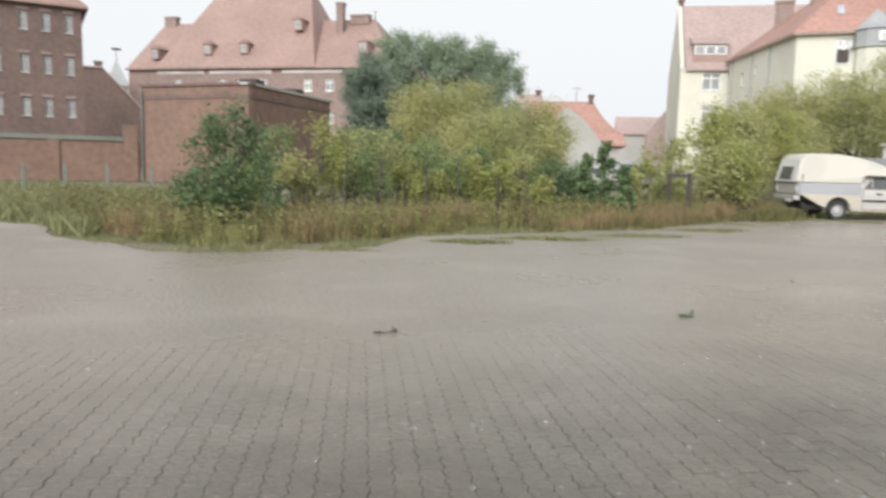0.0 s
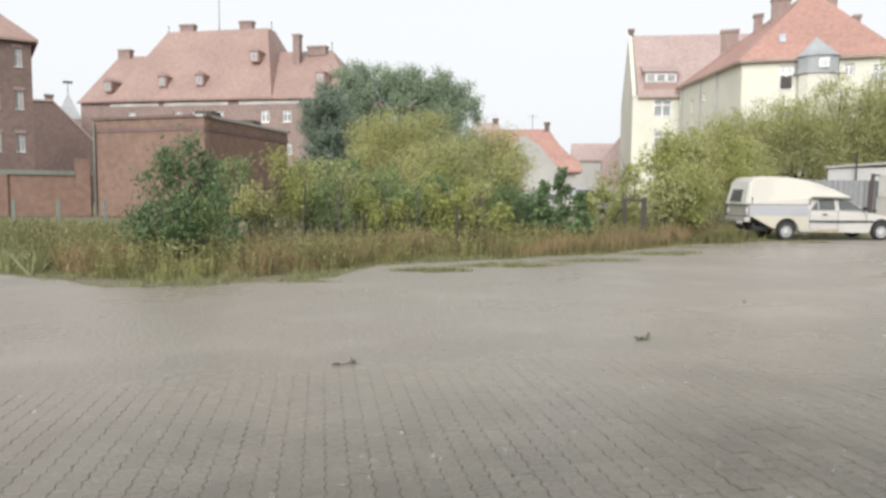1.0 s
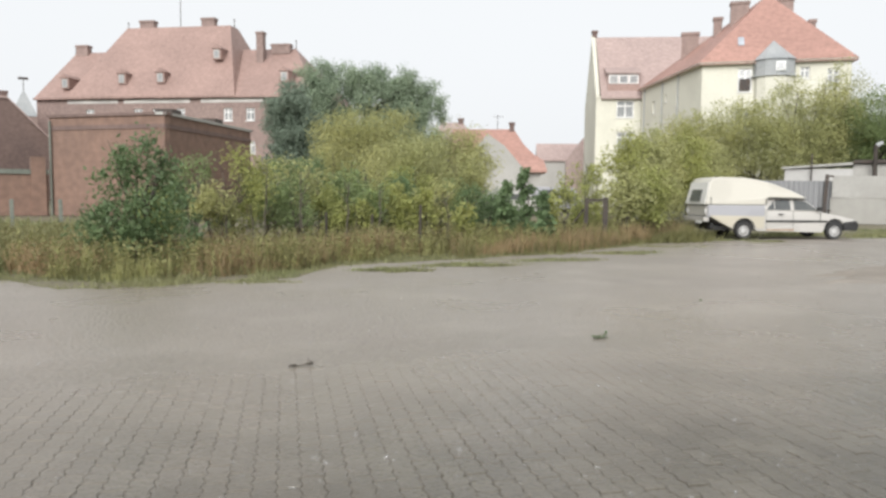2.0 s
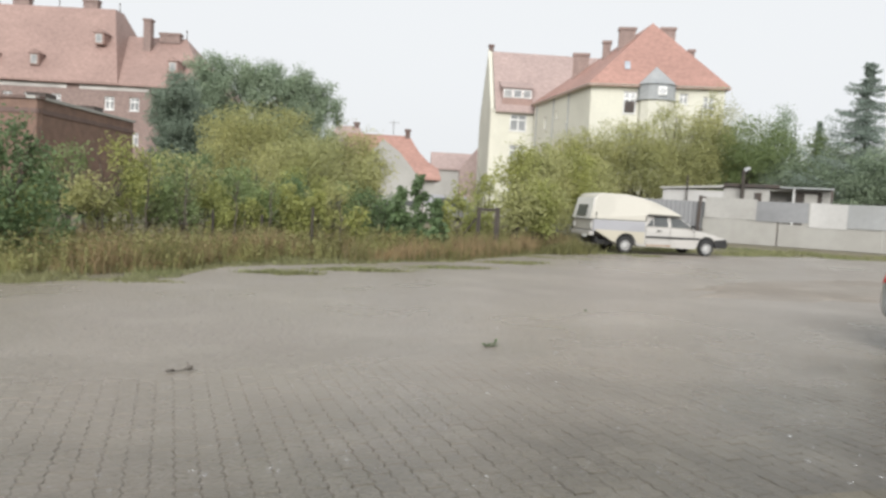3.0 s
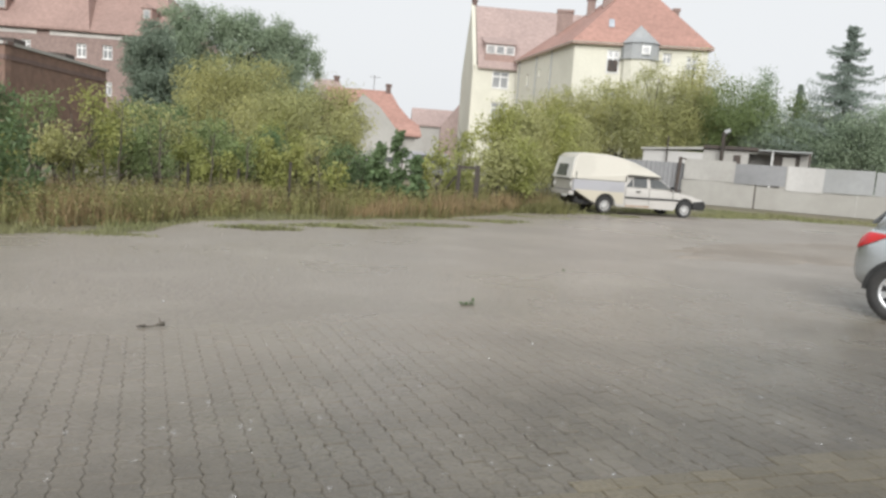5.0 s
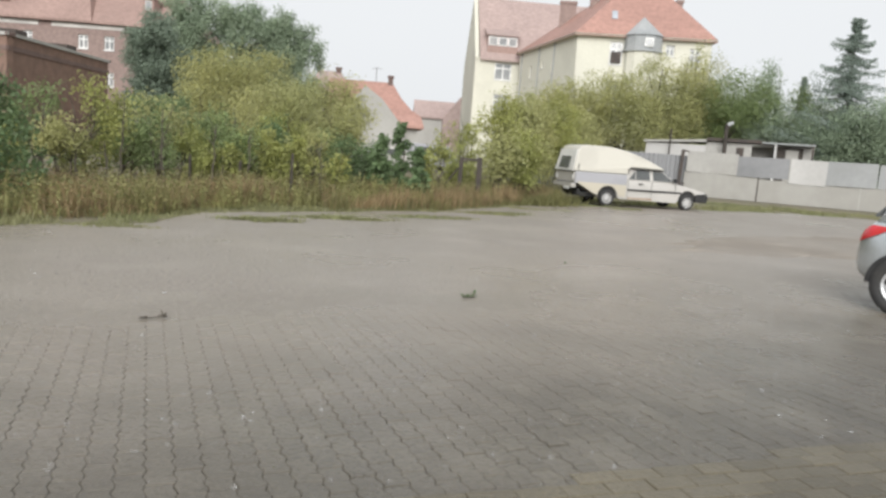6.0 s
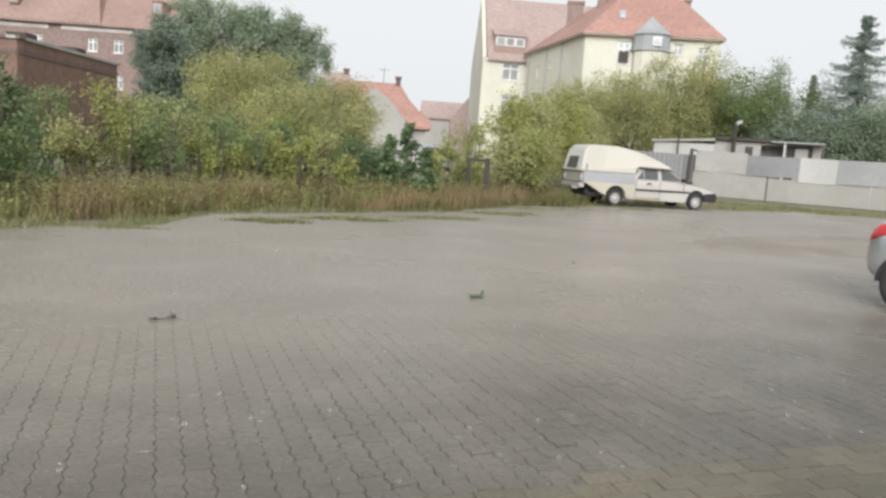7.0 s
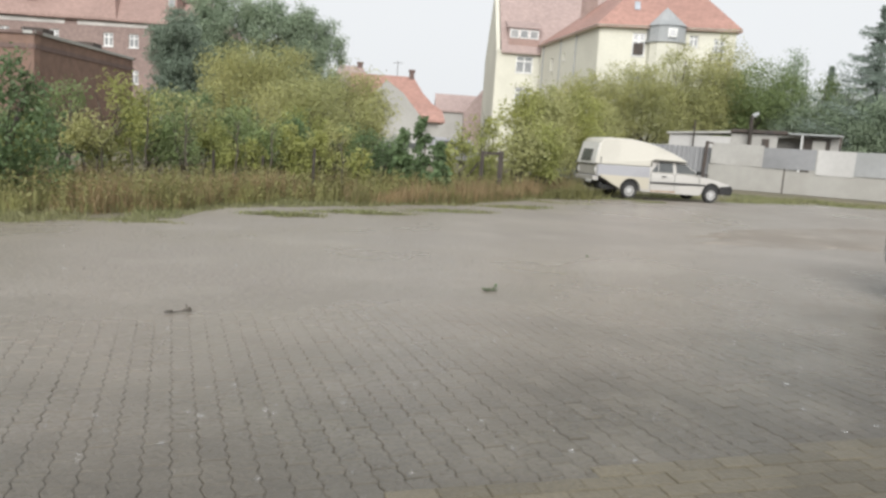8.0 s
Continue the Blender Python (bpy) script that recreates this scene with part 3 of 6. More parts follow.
def make_villa():
    """The cream rendered house with red roofs: a gabled range and a hipped wing that stands forward."""
    b = thing("cream_house", pose(0, 0, 0), "tall cream rendered house with red tiled roofs", "building")
    # gabled range
    at, n = along((29.6, 72.2), (48.0, 67.0))
    wins = [(2.1, 3.9, 9.2, 11.0), (2.2, 4.0, 5.95, 7.75), (2.2, 4.0, 2.5, 4.3)]
    part("wall", wall(n, 0, 11.45, wins), "cream", b, place=at)
    for w in wins:
        window(b, *w, at, bars=1)
    dep = 11.5
    gab = Shape().add([(0, 0.4, 0), (0, dep, 0), (0, dep, 11.45), (0, dep / 2, 18.6), (0, 0.4, 11.85)] + [(0.4, 0.4, 0), (0.4, dep, 0), (0.4, dep, 11.45), (0.4, dep / 2, 18.6), (0.4, 0.4, 11.85)],
                      [(4, 3, 2, 1, 0), (5, 6, 7, 8, 9), (0, 1, 6, 5), (1, 2, 7, 6), (2, 3, 8, 7), (3, 4, 9, 8), (4, 0, 5, 9)])
    part("gable_wall", gab, "cream", b, place=at)
    par = Shape().add([(-0.05, -0.1, 11.5), (0.3, -0.1, 11.5), (0.3, dep / 2, 18.85), (-0.05, dep / 2, 18.85), (-0.05, -0.1, 11.2), (0.3, -0.1, 11.2), (0.3, dep / 2, 18.5), (-0.05, dep / 2, 18.5)],
                      [(0, 1, 2, 3), (7, 6, 5, 4), (0, 4, 5, 1), (1, 5, 6, 2), (2, 6, 7, 3), (3, 7, 4, 0)])
    part("parapet", par, "cream", b, place=at)
    chimney(b, 0.3, dep / 2, 18.6, 19.3, 0.5, 0.5, "brick_dark").matrix_basis = at
    roof_slab(b, [[(0.45, -0.4, 11.3), (n, -0.4, 11.3), (n, dep / 2, 18.6), (0.45, dep / 2, 18.6)], [(n, dep + 0.4, 11.3), (0.45, dep + 0.4, 11.3), (0.45, dep / 2, 18.6), (n, dep / 2, 18.6)]], "tile_hazed", "", at)
    # wide dormer with a row of lights and a dark balcony below
    dm = part("dormer", Shape().box(1.2, 4.4, 0.35, 3.2, 12.0, 13.75), "tile_hazed", b, place=at)
    part("dormer_roof", Shape().add([(1.0, 0.1, 13.76), (4.6, 0.1, 13.76), (4.6, 4.0, 15.2), (1.0, 4.0, 15.2), (1.0, 0.1, 13.9), (4.6, 0.1, 13.9), (4.6, 4.0, 15.35), (1.0, 4.0, 15.35)],
                                    [(3, 2, 1, 0), (4, 5, 6, 7), (0, 1, 5, 4), (1, 2, 6, 5), (2, 3, 7, 6), (3, 0, 4, 7)]), "tile_hazed", dm)
    for k in range(3):
        x = 1.3 + k * 1.03
        part("dormer_window", Shape().box(x, x + 0.95, 0.29, 0.345, 12.75, 13.65), "frame", dm)
        part("pane", Shape().box(x + 0.1, x + 0.85, 0.275, 0.288, 12.85, 13.55), "glass", dm)
    part("balcony_front", Shape().box(1.2, 4.4, 0.2, 0.28, 12.0, 12.7), "tile", dm)
    part("downpipe", Shape().tube((5.1, -0.1, 0), (5.1, -0.1, 11.3), 0.07, 0.07), "dark_metal", b, place=at)
    # forward wing
    A, B, C, D = (31.9, 55.5), (41.7, 50.5), (48.0, 66.0), (33.75, 70.2)
    eave = 12.15
    mf, nf = along(A, B)
    wf = [(2.75, 3.85, 9.65, 11.55), (7.35, 8.05, 10.6, 11.5), (9.3, 10.2, 9.8, 11.3), (2.75, 3.85, 6.3, 8.2), (9.0, 10.1, 6.3, 8.2)]
    part("wall", wall(nf, 0, eave, wf), "cream", b, place=mf)
    for w in wf:
        window(b, *w, mf)
    ms, ns = along(D, A)
    ws = [(9.2, 9.8, 9.2, 10.4), (6.5, 7.0, 9.9, 10.6), (3.2, 3.8, 9.2, 10.4)]
    part("wall", wall(ns - 0.01, 0, eave, ws), "cream", b, place=ms)
    for w in ws:
        window(b, *w, ms, bars=0, cross=False)
    for x in (1.0, 6.0, 9.9):
        part("downpipe", Shape().tube((x, -0.1, 0), (x, -0.1, eave), 0.06, 0.06), "zinc", b, place=ms)
    mr, nr = along(B, C)
    part("wall", wall(nr, 0, eave, []), "cream", b, place=mr)

    def out(p, k):
        c = Vector((38.8, 60.5))
        v = Vector(p) - c
        return tuple(c + v * (1 + k / v.length))
    a2, b2, c2, d2 = [(*out(p, 0.55), eave - 0.1) for p in (A, B, C, D)]
    peak, rear = (38.75, 57.2, 18.4), (42.0, 66.5, 18.4)
    roof_slab(b, [[a2, b2, peak], [b2, c2, rear, peak], [c2, d2, rear], [d2, a2, peak, rear]], "tile_bright", "orange-red tiled hipped roof")
    part("eaves_board", Shape().add([a2, b2, c2, d2] + [(x, y, z - 0.14) for x, y, z in (a2, b2, c2, d2)], [(3, 2, 1, 0), (4, 5, 6, 7), (0, 1, 5, 4), (1, 2, 6, 5), (2, 3, 7, 6), (3, 0, 4, 7)]), "cream", b)
    for x, y, z0, z1, w, d in ((3.1, 4.6, 14.5, 17.9, 1.45, 0.8), (6.8, 5.6, 15.0, 18.2, 1.3, 0.9), (1.5, 6.5, 14, 17.1, 0.7, 0.7), (-0.7, 9.5, 13, 16.5, 1.5, 0.9), (9.1, 6.0, 13.0, 16.4, 0.5, 0.5)):
        chimney(b, x, y, z0, z1, w, d, "brick").matrix_basis = mf
    # oriel with a slate cap
    ring = [(5.45 + 1.5 * math.cos(radians(a)), 0.1 + 1.25 * math.sin(radians(a))) for a in range(180, 361, 30)]
    ori = part("oriel", Shape().prism(ring, 6.0, 10.85), "cream", b, place=mf)
    ring2 = [(5.45 + 1.6 * math.cos(radians(a)), 0.1 + 1.35 * math.sin(radians(a))) for a in range(180, 361, 30)]
    part("slate_band", Shape().prism(ring2, 10.854, 12.05), "slate", ori)
    part("oriel_sill", Shape().prism([(5.45 + (x - 5.45) * 1.06, y * 1.06) for x, y in ring2], 10.75, 10.85), "zinc", ori)
    k = len(ring2)
    ring3 = [(5.45 + (x - 5.45) * 1.1, y * 1.1, 12.05) for x, y in ring2]
    part("slate_cap", Shape().add(ring3 + [(5.45, 1.0, 13.85)], [(i, i + 1, k) for i in range(k - 1)] + [(k - 1, 0, k)]), "slate", ori)
    part("oriel_window", Shape().box(5.4, 6.1, -1.33, -1.24, 11.1, 11.8), "frame", ori)
    part("pane", Shape().box(5.5, 6.0, -1.345, -1.332, 11.2, 11.7), "glass", ori)
    # dark plate on the lower sash stands for the unlit room behind it
    part("open_casement", Shape().box(2.9, 3.7, -0.02, -0.004, 9.75, 10.7), "dark_metal", b, "dark plate for the unlit open casement", place=mf)
    part("skylight", Shape().add([(2.75, 0.75, 13.45), (3.22, 0.75, 13.45), (3.22, 1.35, 14.2), (2.75, 1.35, 14.2), (2.75, 0.66, 13.54), (3.22, 0.66, 13.54), (3.22, 1.26, 14.29), (2.75, 1.26, 14.29)],
                                 [(3, 2, 1, 0), (4, 5, 6, 7), (0, 1, 5, 4), (1, 2, 6, 5), (2, 3, 7, 6), (3, 0, 4, 7)]), "skylight_glass", b, place=mf)


def make_red_house():
    m, n = along((15.2, 70.4), (23.5, 68.1))
    b = thing("red_roofed_house", m, "small grey rendered house with a bright red roof", "building")
    part("wall", Shape().box(0, 7.6, 1.2, 8, 0, 3.7), "grey_plaster", b)
    prof = [(4.9, 4.6, 7.9), (5.9, 3.2, 6.3), (6.9, 1.9, 5.2), (7.9, 0.9, 4.5), (8.2, 0.5, 3.55)]
    front = [[(-1.5, y1, z1), (x1, y1, z1), (x0, y0, z0), (-1.5, y0, z0)] for (x0, y0, z0), (x1, y1, z1) in zip(prof, prof[1:])]
    front += [[(x1, y1, z1), (x1, 9.2 - y1, z1), (x0, 9.2 - y0, z0), (x0, y0, z0)] for (x0, y0, z0), (x1, y1, z1) in zip(prof, prof[1:])]
    front += [[(x1, 9.2 - y1, z1), (-1.5, 9.2 - y1, z1), (-1.5, 9.2 - y0, z0), (x0, 9.2 - y0, z0)] for (x0, y0, z0), (x1, y1, z1) in zip(prof, prof[1:])]
    roof_slab(b, front, "tile_bright", "bright orange-red tiled roof")
    g = Shape().add([(x, y, z) for y in (0, 3) for x, z in ((0.6, 0), (6.3, 0), (6.3, 3.1), (5.2, 4.5), (4.0, 5.9), (2.3, 7.1), (0.6, 5.0))],
                    [tuple(range(7)), tuple(reversed(range(7, 14)))] + [(i, 7 + i, 7 + (i + 1) % 7, (i + 1) % 7) for i in range(7)])
    part("gable_wall", g, "grey_plaster", b, "plain grey rendered gable")
    chimney(b, 4.7, 4.6, 7.6, 8.6, 0.5, 0.5)
    part("aerial", Shape().tube((3.2, 4.6, 7.8), (3.2, 4.6, 9.4), 0.03, 0.03).tube((2.7, 4.6, 9.2), (3.8, 4.6, 9.2), 0.02, 0.02), "dark_metal", b)
    m2, n2 = along((30.9, 95.1), (38.2, 92.9))
    c = thing("pale_roofed_house", m2, "distant house with a haze-paled red roof", "building")
    part("wall", Shape().box(0, n2, 0, 7, 0, 5.9), "grey_plaster", c)
    roof_slab(c, [[(-0.3, -0.3, 5.8), (n2, -0.3, 5.8), (n2, 3.5, 8.2), (-0.3, 3.5, 8.2)], [(n2, 7.3, 5.8), (-0.3, 7.3, 5.8), (-0.3, 3.5, 8.2), (n2, 3.5, 8.2)]], "tile_hazed")
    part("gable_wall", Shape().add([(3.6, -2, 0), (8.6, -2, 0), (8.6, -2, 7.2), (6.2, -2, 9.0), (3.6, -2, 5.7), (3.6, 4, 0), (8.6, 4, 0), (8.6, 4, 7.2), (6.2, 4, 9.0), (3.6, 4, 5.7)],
                                   [(0, 1, 2, 3, 4), (9, 8, 7, 6, 5), (0, 5, 6, 1), (1, 6, 7, 2), (2, 7, 8, 3), (3, 8, 9, 4), (4, 9, 5, 0)]), "tile_hazed", c)
    m3, n3 = along((14.6, 84), (18.6, 83))
    d = thing("pink_roofed_house", m3, "distant house with a haze-paled pink roof", "building")
    part("wall", Shape().box(0, n3, 0, 7, 0, 7.5), "grey_plaster", d)
    roof_slab(d, hip(-0.3, n3 + 0.3, -0.3, 7.3, 7.4, 0.6, n3 - 0.9, 9.7), "tile_hazed")
    chimney(d, n3 - 1.2, 3.5, 9.4, 10.2, 0.6, 0.6)


make_institution()
make_brick_block()
make_boundary_wall()
make_left_building()
make_far_left()
make_villa()
make_red_house()


# ---- vegetation ----
def leaf_mesh(name, centres, size, slim, rng, up=0.3):
    """Many small pointed leaves, each a bent rhomb of its own, turned at random."""
    c = np.asarray(centres, float)
    n = len(c)
    a = rng.normal(size=(n, 3))
    a[:, 2] -= up
    a /= np.linalg.norm(a, axis=1)[:, None]
    b = np.cross(a, rng.normal(size=(n, 3)))
    b /= np.linalg.norm(b, axis=1)[:, None]
    k = size * (0.6 + 0.8 * rng.random(n))[:, None]
    fold = np.cross(a, b) * k * 0.12
    v = np.stack([c - a * k * 0.5, c + b * k * slim * 0.5 + fold, c + a * k * 0.5, c - b * k * slim * 0.5 + fold], 1).reshape(-1, 3)
    me = bpy.data.meshes.new(name)
    me.vertices.add(4 * n)
    me.vertices.foreach_set("co", v.ravel())
    me.loops.add(4 * n)
    me.loops.foreach_set("vertex_index", np.arange(4 * n))
    me.polygons.add(n)
    me.polygons.foreach_set("loop_start", np.arange(n) * 4)
    me.polygons.foreach_set("loop_total", np.full(n, 4))
    me.update(calc_edges=True)
    return me


def crown_points(lobes, count, rng, clump):
    """Leaf places: clumps spread over lobes (x, y, z, rx, ry, rz), denser near their skin, with gaps between."""
    vol = np.array([(l[3] * l[4] + l[3] * l[5] + l[4] * l[5]) for l in lobes])
    pts, tips = [], []
    per = 26
    clumps = max(6, count // per)
    boughs, shares = [], []
    for l, share in zip(lobes, vol / vol.sum()):
        size = (l[3] + l[4] + l[5]) / 3
        if size < 0.6:
            boughs.append(l)
            shares.append(share)
            continue
        # large lobes carry a dozen smaller boughs on their skin
        boughs.append((*l[:3], l[3] * 0.8, l[4] * 0.8, l[5] * 0.8))
        shares.append(share * 0.25)
        many = 9 + int(3 * size)
        for k in range(many):
            d = rng.normal(size=3)
            d /= np.linalg.norm(d)
            s = size * rng.uniform(0.24, 0.46)
            c = np.array(l[:3]) + d * (np.array(l[3:6]) * 1.06 - s * 0.8)
            boughs.append((*c, s * rng.uniform(0.9, 1.3), s * rng.uniform(0.9, 1.3), s * rng.uniform(0.65, 0.95)))
            shares.append(share * 0.75 / many)
    for l, share in zip(boughs, shares):
        m = max(3, int(clumps * share))
        d = rng.normal(size=(m, 3))
        d /= np.linalg.norm(d, axis=1)[:, None]
        r = 0.35 + 0.67 * rng.random(m) ** 0.55
        r *= 1 + 0.22 * np.sin(d[:, 0] * 5 + l[0] * 3) * np.cos(d[:, 2] * 6 + l[1])
        q = np.array(l[:3]) + d * r[:, None] * np.array(l[3:6])
        tips.append(q)
        pts.append((q[:, None, :] + np.clip(rng.normal(size=(m, per, 3)), -1.5, 1.5) * clump * min(1, 0.65 + 0.9 * l[3]) * (0.5 + rng.random((m, 1, 1)))).reshape(-1, 3))
    return np.concatenate(pts), np.concatenate(tips)


def plant(name, label, category, base, lobes, count, leaf, mat, seed, trunk=0.1, stems=1, slim=0.5, clump=0.25, limbs=12, group="", up=0.3, low=0.05):
    """A tree or shrub: tapered trunk or stems, limbs that reach into the crown, and a crown of leaves."""
    rng = np.random.default_rng(seed)
    t = thing(name, pose(*base), label, category, group)
    pts, tips = crown_points(lobes, count, rng, clump)
    pts = pts[pts[:, 2] > low]
    wood = Shape()
    top = max(l[2] + 0.4 * l[5] for l in lobes)
    heads = []
    for s in range(stems):
        p = Vector((rng.normal() * 0.12 * (stems > 1), rng.normal() * 0.12 * (stems > 1), -0.1))
        aim = Vector(lobes[s % len(lobes)][:3])
        aim.z = top
        steps = 6
        for k in range(steps):
            q = p.lerp(aim, 1 / (steps - k)) + Vector((rng.normal(), rng.normal(), 0)) * top * 0.015
            r0, r1 = trunk * (1 - k / (steps + 1)), trunk * (1 - (k + 1) / (steps + 1))
            wood.tube(p, q, r0, r1, 7)
            heads.append((q, r1))
            p = q
    for k in range(limbs):
        tip = Vector(tips[rng.integers(len(tips))])
        q, r = min(heads, key=lambda h: abs(h[0].z - tip.z * 0.7) + 0.2 * rng.random())
        mid = q.lerp(tip, 0.55) + Vector((0, 0, 0.08 * (tip - q).length))
        wood.tube(q, mid, r * 0.6, r * 0.38, 5)
        wood.tube(mid, tip, r * 0.38, r * 0.12, 5)
    part("trunk", wood, "bark", t, smooth=True)
    part("crown", leaf_mesh("crown", pts, leaf, slim, rng, up), mat, t)
    return t


def round_lobes(w, h, z0, seed, n=5):
    """Lobes of an uneven bushy crown of that width, from z0 up to h."""
    r = random.Random(seed)
    out = [(0, 0, (z0 + h) / 2, w * 0.36, w * 0.36, (h - z0) * 0.42)]
    for k in range(n):
        a = 2 * math.pi * (k + r.random() * 0.7) / n
        s = w * r.uniform(0.17, 0.27)
        z = z0 + (h - z0) * r.uniform(0.25, 0.8)
        out.append((math.cos(a) * (w * 0.5 - s), math.sin(a) * (w * 0.5 - s), z, s, s, min(s * 1.3, h - z)))
    out.append((r.uniform(-0.1, 0.1) * w, 0, h - 0.16 * (h - z0), w * 0.2, w * 0.2, 0.2 * (h - z0)))
    return out


def make_trees():
    plant("columnar_tree", "dense dull green columnar conifer beside the brick building", "tree", (-1.1, 58, 0),
          [(0, 0, 2.6, 2.5, 2.4, 2.6), (0.1, 0, 4.6, 2.5, 2.4, 2.8), (0, 0, 7.2, 2.1, 2.1, 2.2), (-0.1, 0, 8.5, 1.3, 1.4, 1.5), (0.3, 0, 5.8, 2.3, 2.2, 2.2), (-0.5, 0, 6.2, 2.0, 2.0, 2.0)], 52000, 0.17, "leaf_thuja", 1, trunk=0.25, clump=0.2, limbs=10)
    tall = "tall grey-green broadleaf tree with a billowing crown"
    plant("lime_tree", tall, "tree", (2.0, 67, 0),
          [(-1.1, 0, 11.4, 1.7, 1.7, 1.6), (1.2, -0.4, 11.2, 1.7, 1.8, 1.6), (0.2, 0, 9.0, 2.6, 2.4, 2.6), (-1.7, 0, 9.9, 1.4, 1.4, 1.6), (0.6, 0, 6.0, 2.4, 2.4, 2.8)], 30000, 0.2, "leaf_hazed", 2, trunk=0.3, clump=0.3, limbs=24, group="tall trees")
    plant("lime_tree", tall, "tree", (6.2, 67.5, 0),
          [(-0.8, 0, 10.9, 1.8, 1.9, 1.7), (0.2, 0, 12.1, 0.9, 1.0, 0.8), (-0.2, -0.6, 8.8, 2.8, 2.6, 2.6), (1.7, 0, 10.3, 1.7, 1.8, 1.6), (0.2, 0, 5.8, 3.0, 2.8, 2.6)], 30000, 0.2, "leaf_hazed", 3, trunk=0.35, clump=0.3, limbs=24, group="tall trees")
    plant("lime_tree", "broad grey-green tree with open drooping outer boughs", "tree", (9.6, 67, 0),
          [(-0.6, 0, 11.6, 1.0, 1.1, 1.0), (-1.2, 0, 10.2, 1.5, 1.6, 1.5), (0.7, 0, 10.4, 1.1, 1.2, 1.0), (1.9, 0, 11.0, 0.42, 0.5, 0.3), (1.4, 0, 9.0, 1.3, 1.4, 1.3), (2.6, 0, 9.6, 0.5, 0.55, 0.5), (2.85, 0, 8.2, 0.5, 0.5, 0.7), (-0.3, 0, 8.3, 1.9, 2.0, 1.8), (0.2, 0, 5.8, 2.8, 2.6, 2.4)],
          30000, 0.19, "leaf_hazed", 4, trunk=0.3, clump=0.28, limbs=26, group="tall trees")
    for k, (x, y, h, w) in enumerate(((2.8, 29.9, 4.7, 5.4), (5.8, 30.0, 4.0, 4.3), (1.0, 28.0, 3.0, 2.9), (6.0, 27.2, 2.6, 1.9), (3.8, 26.6, 3.1, 3.4))):
        plant("willow_bush", "wide yellow-green bush with slender leaves", "bush", (x, y, 0), round_lobes(w, h, 0.1, 20 + k, 7), int(2400 * w * w ** 0.5), 0.105, "leaf_olive", 30 + k,
              trunk=0.07, stems=5, slim=0.36, clump=0.24, limbs=18, group="olive bushes", up=0.1)
    for k, (x, y, h, w) in enumerate(((24.1, 47.1, 4.1, 5.3), (26.6, 45.8, 6.9, 6.0), (29.8, 45.1, 7.8, 6.2), (32.0, 43.6, 8.9, 6.4), (33.9, 43.0, 9.9, 4.8))):
        plant("row_tree", "olive-green small broadleaf tree behind the yard fence", "tree", (x, y, 0), round_lobes(w * 1.15, h, 0.4, 50 + k, 13), 24000, 0.125, "leaf_olive", 60 + k,
              trunk=0.12, stems=3, clump=0.3, limbs=20, group="trees behind the fence")
    for k, (x, y, h, w) in enumerate(((36.0, 40.4, 8.1, 4.8), (38.2, 39.9, 8.9, 3.4), (41.1, 40.2, 7.5, 3.7), (37.3, 43.8, 7.8, 4.6))):
        plant("row_tree", "mid-green broadleaf tree behind the yard fence", "tree", (x, y, 0), round_lobes(w * 1.15, h, 0.4, 70 + k, 11), 17000, 0.13, "leaf_mid" if k != 1 else "leaf_hazed", 80 + k,
              trunk=0.12, stems=2, clump=0.3, limbs=20, group="trees behind the fence")
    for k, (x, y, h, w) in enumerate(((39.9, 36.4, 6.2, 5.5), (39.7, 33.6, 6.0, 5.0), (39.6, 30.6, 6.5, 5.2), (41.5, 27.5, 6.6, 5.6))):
        plant("yard_tree", "dark green broadleaf tree beside the spruce", "tree", (x, y, 0), round_lobes(w, h, 0.6, 90 + k, 9), 14000, 0.14, "leaf_hazed", 100 + k,
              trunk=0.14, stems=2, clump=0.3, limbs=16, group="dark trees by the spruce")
    plant("background_tree", "grey-green broadleaf tree on the far side", "tree", (42.0, 47.0, 0), round_lobes(6, 6.9, 0.5, 111, 7), 7500, 0.2, "leaf_hazed", 112, trunk=0.16, clump=0.32)


